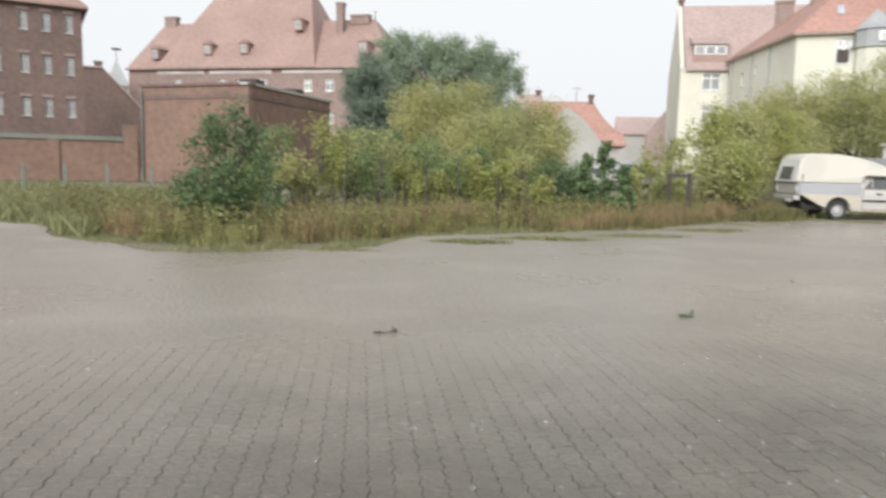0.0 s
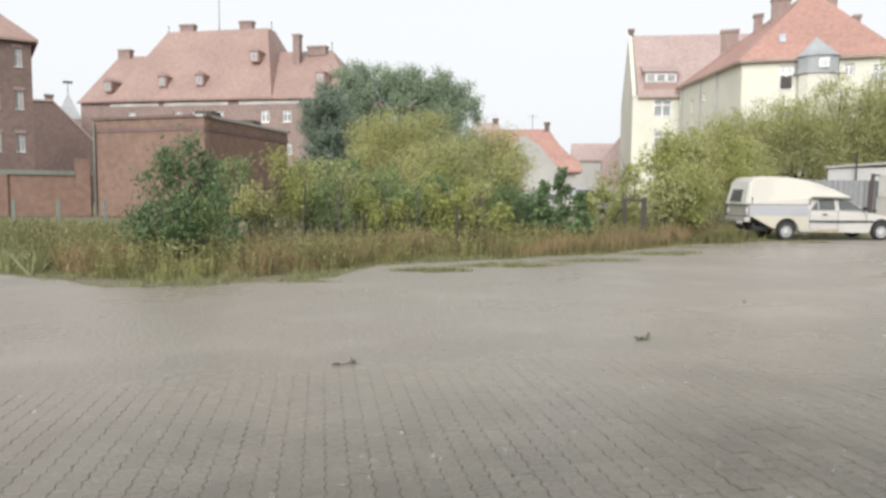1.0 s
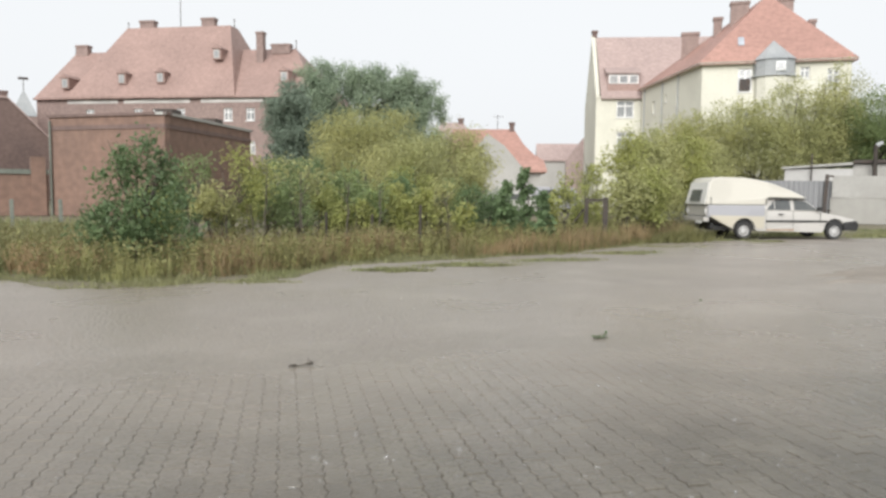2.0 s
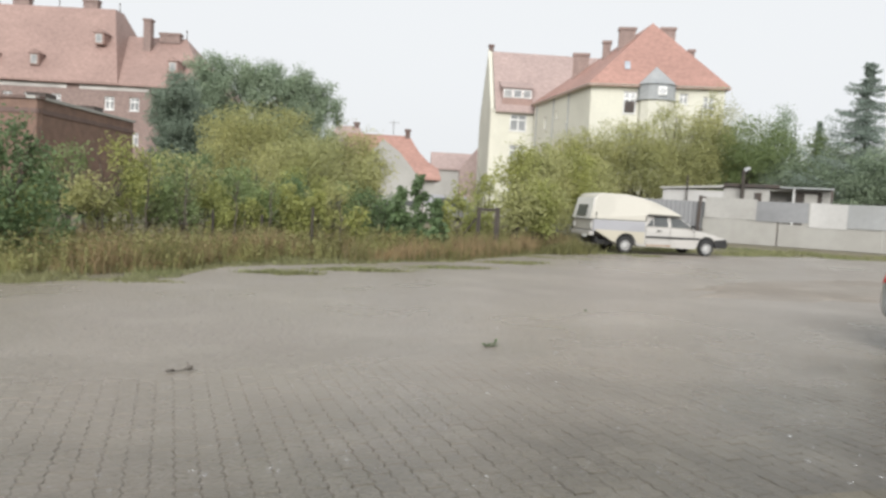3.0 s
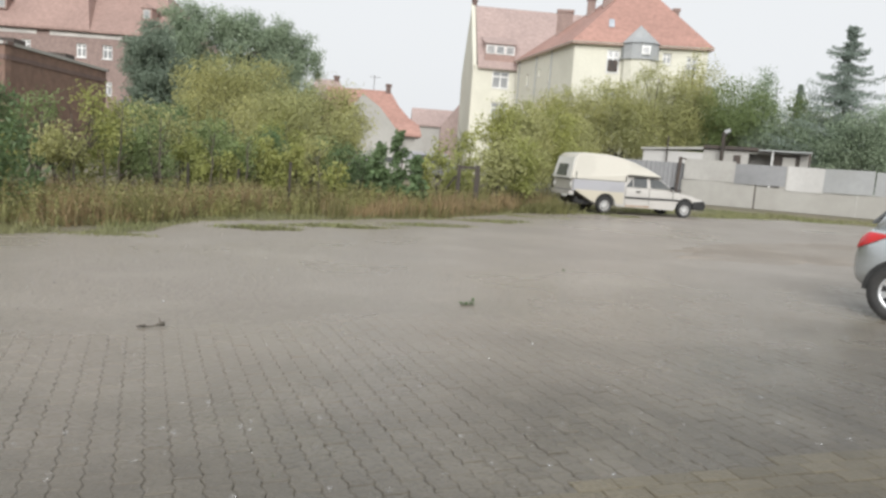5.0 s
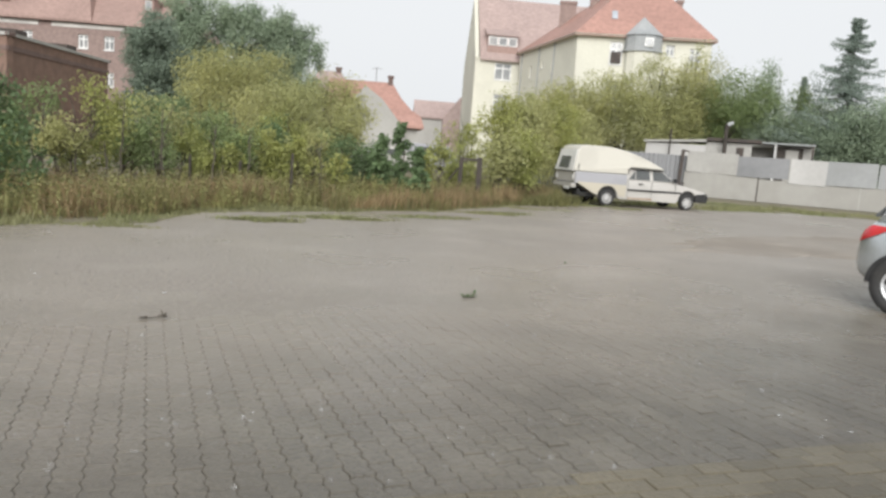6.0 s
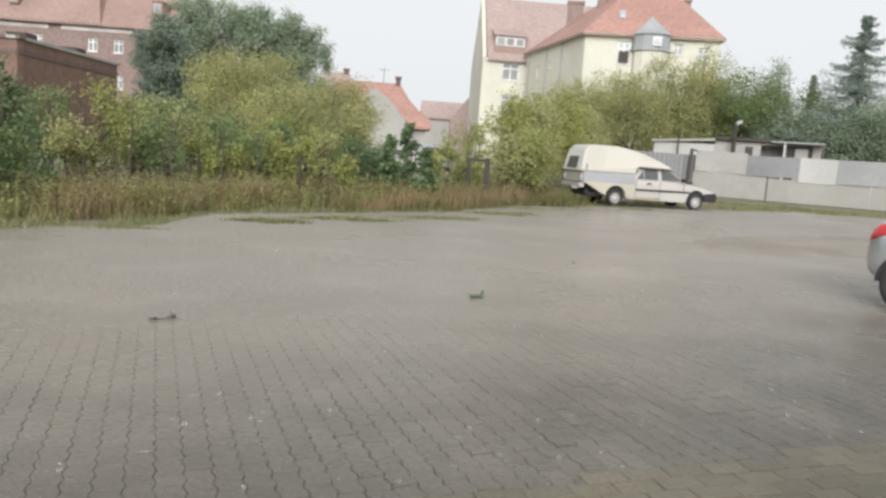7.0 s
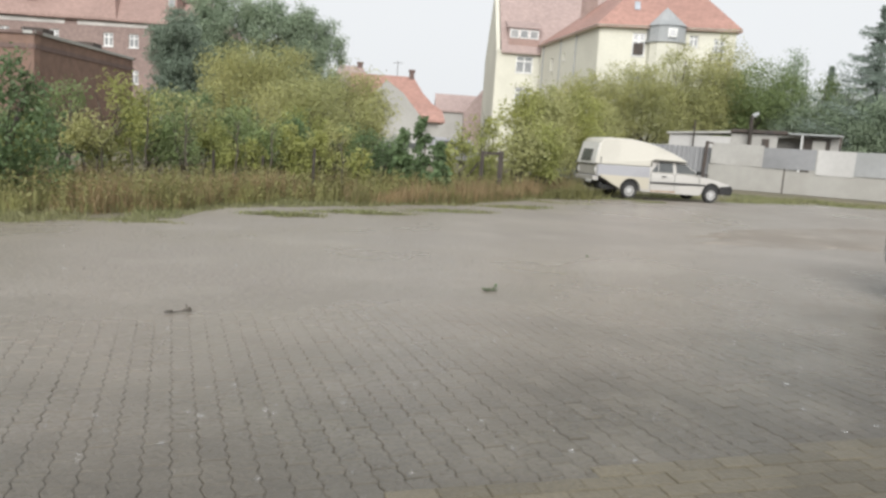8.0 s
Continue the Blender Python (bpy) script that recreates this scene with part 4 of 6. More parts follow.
def spruce(base, h, w, seed):
    """A spruce: close, uneven whorls of drooping boughs with upturned tips, each a spine with side twigs of needles."""
    rng = np.random.default_rng(seed)
    t = thing("spruce_tree", pose(*base), "tall dark green spruce with ragged drooping boughs", "tree", "spruces")
    part("trunk", Shape().tube((0, 0, -0.1), (0, 0, h * 0.98), 0.16, 0.015, 8), "bark", t)
    pts, wood = [], Shape()
    z = h * 0.08
    while z < h * 0.985:
        k = 1 - z / h
        n = 4 + int(3 * k)
        for i in range(n):
            a = 2 * math.pi * (i + rng.random()) / n
            reach = w * 0.5 * k ** 0.95 * rng.choice((0.4, 0.6, 0.8, 1.0, 1.3)) * rng.uniform(0.85, 1.1) + 0.06
            zz = z + rng.uniform(-0.35, 0.35) * min(1, 2 * k)
            slope = rng.uniform(-0.45, -0.15) if k > 0.1 else rng.uniform(-0.2, 0.3)
            m = 12 + int(reach * 12)
            u = np.linspace(0.04, 1, m)
            x, dz = reach * u, slope * reach * u + 0.26 * reach * u ** 3
            wood.tube((0, 0, zz), (math.cos(a) * reach * 0.8, math.sin(a) * reach * 0.8, zz + slope * reach * 0.8 + 0.13 * reach), 0.025 * k + 0.006, 0.006, 4)
            twig = (0.3 * reach * np.sin(np.pi * np.clip(u * 0.9, 0, 1)) ** 0.6 + 0.03)
            for side in (-1, 1):
                for q in (0.15, 0.55, 1.0):
                    off = side * twig * q
                    xx = x - 0.25 * twig * q
                    pts.append(np.stack([np.cos(a) * xx - np.sin(a) * off, np.sin(a) * xx + np.cos(a) * off, zz + dz - 0.4 * np.abs(off)], 1) + rng.normal(size=(m, 3)) * 0.04)
        z += 0.12 + 0.26 * k + 0.12 * rng.random()
    part("boughs", wood, "bark", t)
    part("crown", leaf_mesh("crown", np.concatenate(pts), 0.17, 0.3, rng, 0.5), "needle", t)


def make_thicket():
    """Saplings and shrubs that have come up along the old fence line."""
    plant("elder_shrub", "dark green leafy shrub at the edge of the yard", "shrub", (-2.9, 13.2, 0),
          [(0, 0, 1.2, 0.62, 0.6, 0.75), (-0.45, 0, 0.85, 0.42, 0.4, 0.45), (0.45, 0, 1.0, 0.4, 0.4, 0.5), (0.12, 0, 1.85, 0.36, 0.35, 0.42), (0.55, 0.1, 1.6, 0.25, 0.25, 0.5), (-0.3, 0, 1.6, 0.3, 0.3, 0.4), (0.1, 0, 0.5, 0.7, 0.6, 0.4), (-0.78, 0.1, 0.75, 0.26, 0.25, 0.28), (0.8, 0, 0.7, 0.25, 0.25, 0.3), (0.3, 0, 2.12, 0.16, 0.16, 0.26), (-0.15, 0, 2.0, 0.14, 0.14, 0.22)],
          6200, 0.085, "leaf_dark", 200, trunk=0.03, stems=6, slim=0.45, clump=0.12, limbs=40)
    spots = ((-1.5, 17.0, 2.35, 1.6), (-2.6, 17.9, 2.2, 1.5), (-0.5, 19.0, 2.2, 1.6), (1.1, 18.5, 2.0, 1.3), (0.1, 21.0, 2.3, 1.9), (2.0, 17.9, 1.6, 1.1), (-1.0, 17.5, 1.7, 1.2),
             (-1.9, 16.2, 1.5, 1.2), (3.9, 19.7, 1.7, 1.4), (4.4, 18.5, 1.6, 1.2), (2.9, 20.5, 2.2, 1.6), (-3.6, 18.6, 1.5, 1.5), (1.9, 22, 2.4, 1.8), (-0.9, 23, 2.4, 2.0), (5.6, 20.5, 1.5, 1.3),
             (0.5, 17.9, 1.6, 0.9), (1.5, 17.6, 1.5, 0.8), (3.3, 18.3, 1.7, 0.9), (-0.2, 17.0, 1.7, 0.9), (2.4, 18.9, 1.9, 1.1), (-3.2, 16.6, 1.3, 1.1), (0.9, 19.8, 2.1, 1.2))
    mats = ("leaf_yellow", "leaf_mid", "leaf_olive", "leaf_mid", "leaf_dark")
    for k, (x, y, h, w) in enumerate(spots):
        r = random.Random(300 + k)
        lobes = [(r.uniform(-0.4, 0.4) * w, r.uniform(-0.35, 0.35) * w, h * r.uniform(0.3, 0.85), w * r.uniform(0.10, 0.22), w * 0.18, h * r.uniform(0.08, 0.18)) for q in range(10)] + [(0, 0, h * 0.85, w * 0.2, w * 0.2, h * 0.14)]
        plant("sapling", "slender green sapling growing out of tall weeds", "sapling", (x, y, 0), lobes, int(2300 * w), 0.07, mats[k % 5] if k else "leaf_yellow", 320 + k, trunk=0.028, stems=3, clump=0.13, limbs=24, group="saplings")
    yellow = ((2.9, 17.3, 1.6, 0.8), (2.4, 17.4, 1.25, 0.8), (6.9, 18.8, 2.0, 0.9), (6.2, 18.0, 1.4, 0.6), (7.7, 19.6, 1.9, 0.8), (8.9, 21.2, 2.9, 1.3), (1.3, 17.0, 1.25, 0.8), (0.7, 17.2, 1.1, 0.8), (3.7, 17.1, 1.15, 0.7), (8.3, 20.6, 2.2, 0.8))
    for k, (x, y, h, w) in enumerate(yellow):
        r = random.Random(400 + k)
        lobes = [(r.uniform(-0.32, 0.32) * w, r.uniform(-0.3, 0.3) * w, h * r.uniform(0.3, 0.8), w * r.uniform(0.14, 0.26), w * 0.2, h * r.uniform(0.12, 0.22)) for q in range(6)] + [(0, 0, h * 0.84, w * 0.14, w * 0.14, h * 0.16)]
        plant("yellow_sapling", "thin sapling with yellowing leaves among weeds", "sapling", (x, y, 0), lobes, int(900 * w + 300), 0.085, "leaf_yellow", 420 + k, trunk=0.022, stems=2, clump=0.11, limbs=18, group="yellowing saplings")
    for k, (x, y, h, lean) in enumerate(((-0.96, 16.1, 2.0, 3), (-1.14, 16.0, 1.1, -4), (-2.34, 16.1, 1.75, 2), (-0.1, 16.3, 1.8, -2), (1.6, 16.6, 1.5, 2), (-1.68, 16.0, 1.5, -3), (0.85, 16.6, 1.6, 3), (3.3, 16.9, 1.4, -2), (8.0, 20.2, 1.9, 2), (9.9, 20.9, 2.3, -2))):
        r = random.Random(600 + k)
        t = thing("bare_stem", pose(x, y, 0, r.uniform(-3, 3), lean, 0), "thin dark bare sapling stem among the leaves", "sapling", "bare stems")
        forks = [Vector((0, 0, -0.1))] + [Vector((r.uniform(-0.03, 0.03), r.uniform(-0.03, 0.03), h * (i + 1) / 7)) for i in range(7)]
        s = Shape().sweep(forks, [0.026 * (1 - i / 10) for i in range(8)])
        part("stem", s, "bark", t, smooth=True)
        for e in forks[2:7]:
            g = r.uniform(0, 6.28)
            tip = e + Vector((math.cos(g) * 0.28, math.sin(g) * 0.2, r.uniform(0.15, 0.35)))
            part("twig", Shape().tube(e, tip, 0.009, 0.003, 5), "bark", t)
    for k, (x, y, h, w) in enumerate(((4.80, 17.1, 1.6, 0.5), (5.36, 17.5, 1.98, 0.52), (5.76, 17.2, 1.36, 0.46))):
        tiers = [(w * 0.12 * (-1) ** i, 0, h * (0.28 + 0.11 * i), w * (0.46 - 0.065 * i), w * (0.46 - 0.065 * i), h * 0.07) for i in range(6)] + [(0, 0, h * 0.94, w * 0.07, w * 0.07, h * 0.06)]
        if k == 0:
            tiers = [(0, 0, h * 0.45, w * 0.4, w * 0.4, h * 0.25), (0, 0, h * 0.72, w * 0.36, w * 0.36, h * 0.22), (w * 0.12, 0, h * 0.9, w * 0.2, w * 0.2, h * 0.1)]
        plant("maple_sapling", "dark green maple sapling with broad leaves", "sapling", (x, y, 0), tiers, 420 if k else 700, 0.13, "leaf_dark", 450 + k, trunk=0.022, stems=1, slim=0.7, clump=0.10, limbs=18, group="maple saplings")
    for k, (x, y, h, w) in enumerate(((11.0, 23.6, 3.6, 2.0), (12.7, 25.2, 3.7, 2.5), (11.2, 22.6, 2.5, 1.4), (10.2, 20.6, 2.2, 1.5), (9.3, 20.1, 2.1, 1.1), (13.6, 26.8, 3.6, 2.8), (15.6, 28.5, 4.0, 3.0), (18.5, 31.5, 3.7, 3.2))):
        plant("young_tree", "young yellow-green tree beside the parked van", "tree", (x, y, 0), round_lobes(w, h, 0.2, 470 + k, 7), int(2300 * w), 0.1, "leaf_olive" if k % 3 else "leaf_yellow", 480 + k,
              trunk=0.04, stems=3, clump=0.17, limbs=24, group="young trees")


def blades(name, label, mat, places, seed, low, high, width, lean=0.35, side=0):
    """Upright stalks or grass blades in one mesh, with side leaves if asked."""
    rng = np.random.default_rng(seed)
    p = np.asarray(places, float)
    n = len(p)
    h = low + (high - low) * rng.random(n) ** 1.4
    h *= np.array([0.85 + 0.8 * noise.noise((q[0] * 0.9, q[1] * 0.9, seed * 3.7)) for q in p])
    a = rng.random(n) * 2 * np.pi
    u = np.stack([np.cos(a), np.sin(a), np.zeros(n)], 1)
    tip = p + np.stack([rng.normal(size=n) * lean * h, rng.normal(size=n) * lean * h, h], 1)
    mid = p * 0.5 + tip * 0.5
    mid[:, 2] += 0.06 * h
    w = (width * (0.6 + 0.8 * rng.random(n)))[:, None]
    v = np.stack([p - u * w, p + u * w, mid + u * w * 0.8, tip, mid - u * w * 0.8], 1).reshape(-1, 3)
    me = bpy.data.meshes.new(name)
    me.vertices.add(5 * n)
    me.vertices.foreach_set("co", v.ravel())
    me.loops.add(5 * n)
    me.loops.foreach_set("vertex_index", np.arange(5 * n))
    me.polygons.add(n)
    me.polygons.foreach_set("loop_start", np.arange(n) * 5)
    me.polygons.foreach_set("loop_total", np.full(n, 5))
    me.update(calc_edges=True)
    return tagged(part(name, me, mat), label, "weeds", kind="stuff")


def scatter(count, seed, x0, x1, near, far, patch=0.0, scale=0.8, bias=1.0):
    """Places behind the yard's edge, thinned into patches, none under the parked pickup."""
    rng = np.random.default_rng(seed)
    out = []
    while len(out) < count:
        x = rng.uniform(x0, x1)
        y = edge_y(x) + near + (far - near) * rng.random() ** bias
        if 11.8 < x < 17.5 and abs(y - 21.2 + 0.117 * (x - 13.47)) < 0.95:
            continue
        if noise.noise((x * scale, y * scale, seed)) > patch - 0.5 * rng.random():
            out.append((x, y, -0.03))
    return out


def make_weeds():
    blades("tall_dry_weeds", "tall orange-brown dry weeds along the yard", "dry", scatter(30000, 1, -5, 13, 0.95, 6.0, 0.16, 0.45), 1, 0.15, 0.56, 0.0055, 0.25)
    head = np.random.default_rng(31)
    heads = np.array(scatter(26000, 1, -5, 13, 0.95, 6.0, 0.16, 0.45))
    heads[:, 2] = 0.06 + 0.42 * head.random(len(heads))
    tagged(part("dry_weed_heads", leaf_mesh("dry_weed_heads", heads, 0.036, 0.5, head, 0.1), "dry"), "withered brown leaves and seed heads on the weeds", "weeds", kind="stuff")
    blades("tall_green_weeds", "tall green weeds along the yard's edge", "weed", scatter(16000, 2, -7, 14, 0.9, 6.5, 0.15, 0.6), 2, 0.15, 0.55, 0.008, 0.25)
    rng = np.random.default_rng(3)
    spots = np.array(scatter(28000, 3, -8, 14, 0.9, 6.0, 0.0, 0.7))
    spots[:, 2] = 0.05 + 0.55 * rng.random(len(spots)) ** 1.5
    tagged(part("weed_leaves", leaf_mesh("weed_leaves", spots, 0.065, 0.45, rng, 0.1), "weed"), "broad green weed leaves among dry stalks", "weeds", kind="stuff")
    blades("yellow_stalks", "upright yellow-green weed stalks near the yard", "stalk", scatter(6500, 4, -4, 13, 0.8, 3.6, 0.34, 1.3), 4, 0.15, 0.55, 0.008, 0.2)
    spots = np.array(scatter(3500, 14, -3, 13, 0.8, 3.0, 0.34, 1.1))
    spots[:, 2] = 0.04 + 0.5 * rng.random(len(spots)) ** 1.3
    tagged(part("yellow_weed_leaves", leaf_mesh("yellow_weed_leaves", spots, 0.075, 0.4, rng, 0.1), "stalk"), "yellowing weed leaves at the yard's edge", "weeds", kind="stuff")
    rng = np.random.default_rng(41)
    stems, tufts = [], []
    for q in scatter(330, 42, 0.2, 8.5, 0.5, 2.4, 0.1, 0.8) + scatter(110, 43, -5, 0.5, 0.8, 2.6, 0.1, 0.8):
        h = rng.uniform(0.3, 0.72)
        stems += [(q[0] + rng.normal() * 0.02, q[1] + rng.normal() * 0.02, -0.03)] * 2
        u = rng.random(34)
        tufts.append(np.stack([q[0] + rng.normal(size=34) * 0.055 * (1.15 - u), q[1] + rng.normal(size=34) * 0.055 * (1.15 - u), 0.03 + h * u], 1))
    tagged(part("goldenrod", leaf_mesh("goldenrod", np.concatenate(tufts), 0.06, 0.3, rng, 0.0), "stalk"), "upright yellow-green goldenrod in front of the weeds", "weeds", kind="stuff")
    blades("goldenrod_stems", "thin upright stems of goldenrod", "stalk", stems, 44, 0.3, 0.6, 0.005, 0.08)
    blades("short_grass", "short ragged grass along the yard's edge", "grass", scatter(30000, 5, -9, 15, -0.15, 2.3, 0.1, 1.2, 0.8), 5, 0.03, 0.13, 0.006, 0.6)
    blades("fence_grass", "patchy rough grass along the foot of the fence", "grass", scatter(16000, 6, 13, 36, -0.3, 4.0, 0.2, 0.6, 1.0), 6, 0.04, 0.2, 0.010, 0.5)
    blades("lane_grass", "grass and weeds in front of the brick wall", "grass", scatter(22000, 7, -30, -5, 0.2, 14, 0.0, 0.5, 1.3), 7, 0.1, 0.5, 0.02, 0.4)
    rng = np.random.default_rng(12)
    clump = [(x + rng.normal() * 0.35, y + rng.normal() * 0.25, -0.03) for x, y in ((11.3, 19.9), (10.7, 19.5), (10.1, 19.2)) for k in range(700)]
    blades("dry_clumps", "green-brown grass clumps behind the parked pickup", "weed", clump, 12, 0.12, 0.5, 0.012, 0.4)
    blades("gate_weeds", "tall brown and green weeds round the old gate", "weed", scatter(5000, 21, 3.2, 9.6, 0.25, 1.6, 0.02, 1.4), 21, 0.2, 0.6, 0.008, 0.2)
    blades("gate_stalks", "dry brown stalks round the old gate", "dry", scatter(6000, 22, 3.2, 9.6, 0.3, 1.8, 0.05, 1.1), 22, 0.2, 0.65, 0.007, 0.22)
    rng = np.random.default_rng(8)
    isle = []
    for cx, cy, rx, ry, n in ((1.6, 12.55, 0.95, 0.42, 1500), (4.4, 14.1, 2.1, 0.55, 2600), (6.9, 15.7, 1.6, 0.45, 1800), (2.6, 13.3, 1.3, 0.35, 1000), (9.4, 17.6, 1.3, 0.35, 900), (3.4, 13.2, 1.1, 0.3, 900), (-0.9, 11.15, 1.2, 0.3, 1100), (13.4, 19.2, 0.9, 0.2, 700), (21.5, 23.2, 1.2, 0.25, 800)):
        a, r = rng.random(n) * 2 * np.pi, np.sqrt(rng.random(n)) * (0.7 + 0.3 * rng.random(n))
        r = r * np.array([0.75 + 0.7 * noise.noise((math.cos(b) * 1.7 + cx, math.sin(b) * 1.7, cy)) for b in a])
        isle += list(np.stack([cx + np.cos(a) * r * rx, cy + np.sin(a) * r * ry, np.full(n, -0.01)], 1))
    blades("grass_tufts", "flat green grass tufts growing in the yard", "grass", isle, 9, 0.02, 0.08, 0.008, 0.8)


make_trees()
spruce((41.2, 36.2, 0), 12.0, 12.5, 500)
spruce((44.4, 34.0, 0), 9.6, 9.5, 501)
spruce((45.4, 44.0, 0), 9.2, 4.0, 502)
make_thicket()
make_weeds()


# ---- fences, shed, posts ----
def sheet(length, z0, z1, wave=0.0, pitch=0.2, thick=0.012, sag=0.0, y=0.0):
    """A sheet panel along x, flat or corrugated, with its thickness."""
    s = Shape()
    n = max(2, int(length / (pitch / 4))) if wave else 4
    for i in range(n + 1):
        x = length * i / n
        dy = y + (wave * math.sin(2 * math.pi * x / pitch) if wave else sag * math.sin(math.pi * i / n))
        s.v += [(x, dy, z0), (x, dy, z1), (x, dy + thick, z1), (x, dy + thick, z0)]
    for i in range(n):
        a, b = 4 * i, 4 * i + 4
        s.f += [(a, b, b + 1, a + 1), (a + 1, b + 1, b + 2, a + 2), (a + 2, b + 2, b + 3, a + 3), (a + 3, b + 3, b, a)]
    s.f += [(0, 1, 2, 3), (4 * n + 3, 4 * n + 2, 4 * n + 1, 4 * n)]
    return s


def make_fence():
    m, n = along((25.61, 32.05), (36.5, 20.3))
    f = thing("panel_fence", m, "patched fence of pale sheet panels over concrete slabs", "fence")
    x = 0.1
    upper = ((2.55, "sheet_white", 1.28, 2.36), (2.45, "sheet_grey", 1.22, 2.24), (1.67, "sheet_bright", 1.05, 2.28), (2.2, "sheet_pale", 1.1, 2.27), (2.5, "sheet_pale", 1.12, 2.26), (2.4, "sheet_grey", 1.1, 2.3), (2.2, "sheet_pale", 1.1, 2.3))
    for k, (w, mat, z0, z1) in enumerate(upper):
        part("panel", sheet(w - 0.02, z0, z1, sag=0.045 * (-1) ** k, y=-0.03 if mat in ("sheet_white", "sheet_bright") else 0.0), mat, f, place=pose(x, 0, 0, 0, 0.6 * (-1) ** k, 0))
        x += w
    x = 0.0
    for w, z1 in ((3.7, 1.26), (4.6, 1.14), (2.4, 1.12), (2.6, 1.14), (2.6, 1.12)):
        part("slab", Shape().box(x + 0.03, x + w - 0.03, 0.03, 0.1, 0.0, z1), "slab", f, bevel=0.01)
        part("post", Shape().box(x + w - 0.03, x + w + 0.03, 0.02, 0.11, 0, z1 + 0.03), "dark_metal" if w == 3.7 else "concrete", f)
        x += w
    m2, n2 = along((16.0, 33.8), (25.75, 32.25))
    c = thing("corrugated_fence", m2, "grey corrugated steel fence behind the pickup", "fence")
    x = 0
    while x < n2 - 0.5:
        part("panel", sheet(1.55, 0.1, 2.1, wave=0.035, pitch=0.26), "sheet_grey", c, place=pose(x, 0.01 * (int(x) % 2), 0))
        x += 1.56
    part("rail", Shape().box(0, n2, 0.07, 0.12, 1.7, 1.77), "dark_metal", c)
    p = thing("gate_post", pose(25.38, 32.1, 0, 0, 2, -40), "rusty leaning steel gate post", "post")
    part("shaft", Shape().box(-0.09, 0.09, -0.09, 0.09, -0.1, 2.42), "dark_metal", p, bevel=0.015)
    part("hinge", Shape().box(0.09, 0.3, -0.03, 0.03, 2.3, 2.38), "dark_metal", p)
    part("hinge", Shape().box(0.09, 0.28, -0.03, 0.03, 0.6, 0.68), "dark_metal", p)


def make_shed():
    m, n = along((26.9, 37.4), (34.2, 30.8))
    b = thing("shed", m, "low white shed with a flat dark roof behind the fence", "shed")
    part("wall", wall(3.42, 0, 2.86, [], 0.2), "sheet_bright", b)
    part("wall", wall(5.75, 0, 3.1, [(2.5, 3.75, 0.0, 2.98)], 0.2), "concrete", b, place=pose(3.42, 0.2, 0))
    part("wall", Shape().box(0, 0.2, 0.2, 4, 0, 2.86).box(8.97, 9.17, 0.4, 4.4, 0, 3.0).box(0.2, 8.97, 4.2, 4.4, 0, 2.86), "concrete", b)
    part("partition", Shape().box(5.6, 7.4, 1.4, 1.5, 0, 3.0), "concrete", b)
    part("roof", Shape().add([(-0.15, -0.2, 2.86), (3.4, -0.2, 3.06), (3.4, 4.2, 3.1), (-0.15, 4.2, 2.95), (-0.15, -0.2, 2.97), (3.4, -0.2, 3.2), (3.4, 4.2, 3.26), (-0.15, 4.2, 3.1)],
                             [(3, 2, 1, 0), (4, 5, 6, 7), (0, 1, 5, 4), (1, 2, 6, 5), (2, 3, 7, 6), (3, 0, 4, 7)]), "concrete", b)
    part("roof", Shape().box(3.41, 6.4, -0.05, 4.5, 3.14, 3.33), "dark_metal", b, bevel=0.02)
    part("roof", Shape().box(6.41, 9.2, 0.36, 4.5, 3.1, 3.2), "concrete", b, bevel=0.02)
    part("canopy", Shape().box(6.42, 9.15, -0.55, 0.35, 3.15, 3.22), "zinc", b)
    part("canopy_post", Shape().box(7.1, 7.18, -0.5, -0.42, 0, 3.15), "frame", b)
    part("canopy_post", Shape().box(9.0, 9.1, -0.5, -0.4, 0, 3.15), "dark_metal", b)
    # these boards are coloured darker to carry the shade under the canopy
    part("board_panel", Shape().box(7.28, 8.62, 0.12, 0.195, 0.0, 3.02), "wood_dark", b, "wet board cladding, darkened for the canopy's shade", bevel=0.01)
    part("door", Shape().box(7.72, 8.38, 0.08, 0.117, 0.3, 2.88), "slab", b, "pale grey door", bevel=0.008)
    part("window", Shape().box(5.1, 5.5, 0.17, 0.197, 2.2, 2.85), "dark_metal", b)
    part("flue", Shape().tube((4.48, -0.3, 0.0), (4.44, -0.3, 3.95), 0.12, 0.11, 10).tube((4.44, -0.3, 3.9), (4.5, -0.3, 4.12), 0.13, 0.12, 10), "wood_dark", b)
    part("cowl", Shape().tube((4.5, -0.3, 4.08), (4.78, -0.3, 4.24), 0.13, 0.09, 10), "zinc", b)
    part("aerial_pole", Shape().tube((1.4, -0.3, 0), (1.4, -0.3, 3.7), 0.05, 0.045), "dark_metal", b)


def post(x, y, h, r, lean, label, name="fence_post", mat="wood_dark", group="old fence posts"):
    s = Shape()
    rng = random.Random(int(x * 100))
    k = 8
    ring = []
    for z, q in ((-0.1, 1.1), (h * 0.5, 1.0), (h * 0.96, 0.95), (h, 0.7)):
        ring.append([(math.cos(2 * math.pi * i / k) * r * q * rng.uniform(0.85, 1.1), math.sin(2 * math.pi * i / k) * r * q * rng.uniform(0.85, 1.1), z) for i in range(k)])
    s.v = [p for q in ring for p in q]
    s.f = [(j * k + i, j * k + (i + 1) % k, (j + 1) * k + (i + 1) % k, (j + 1) * k + i) for j in range(3) for i in range(k)] + [tuple(range(3 * k, 4 * k)), tuple(reversed(range(k)))]
    return tagged(part(name, s, mat, place=pose(x, y, 0, lean, lean * 0.7, 0)), label, "post", group)


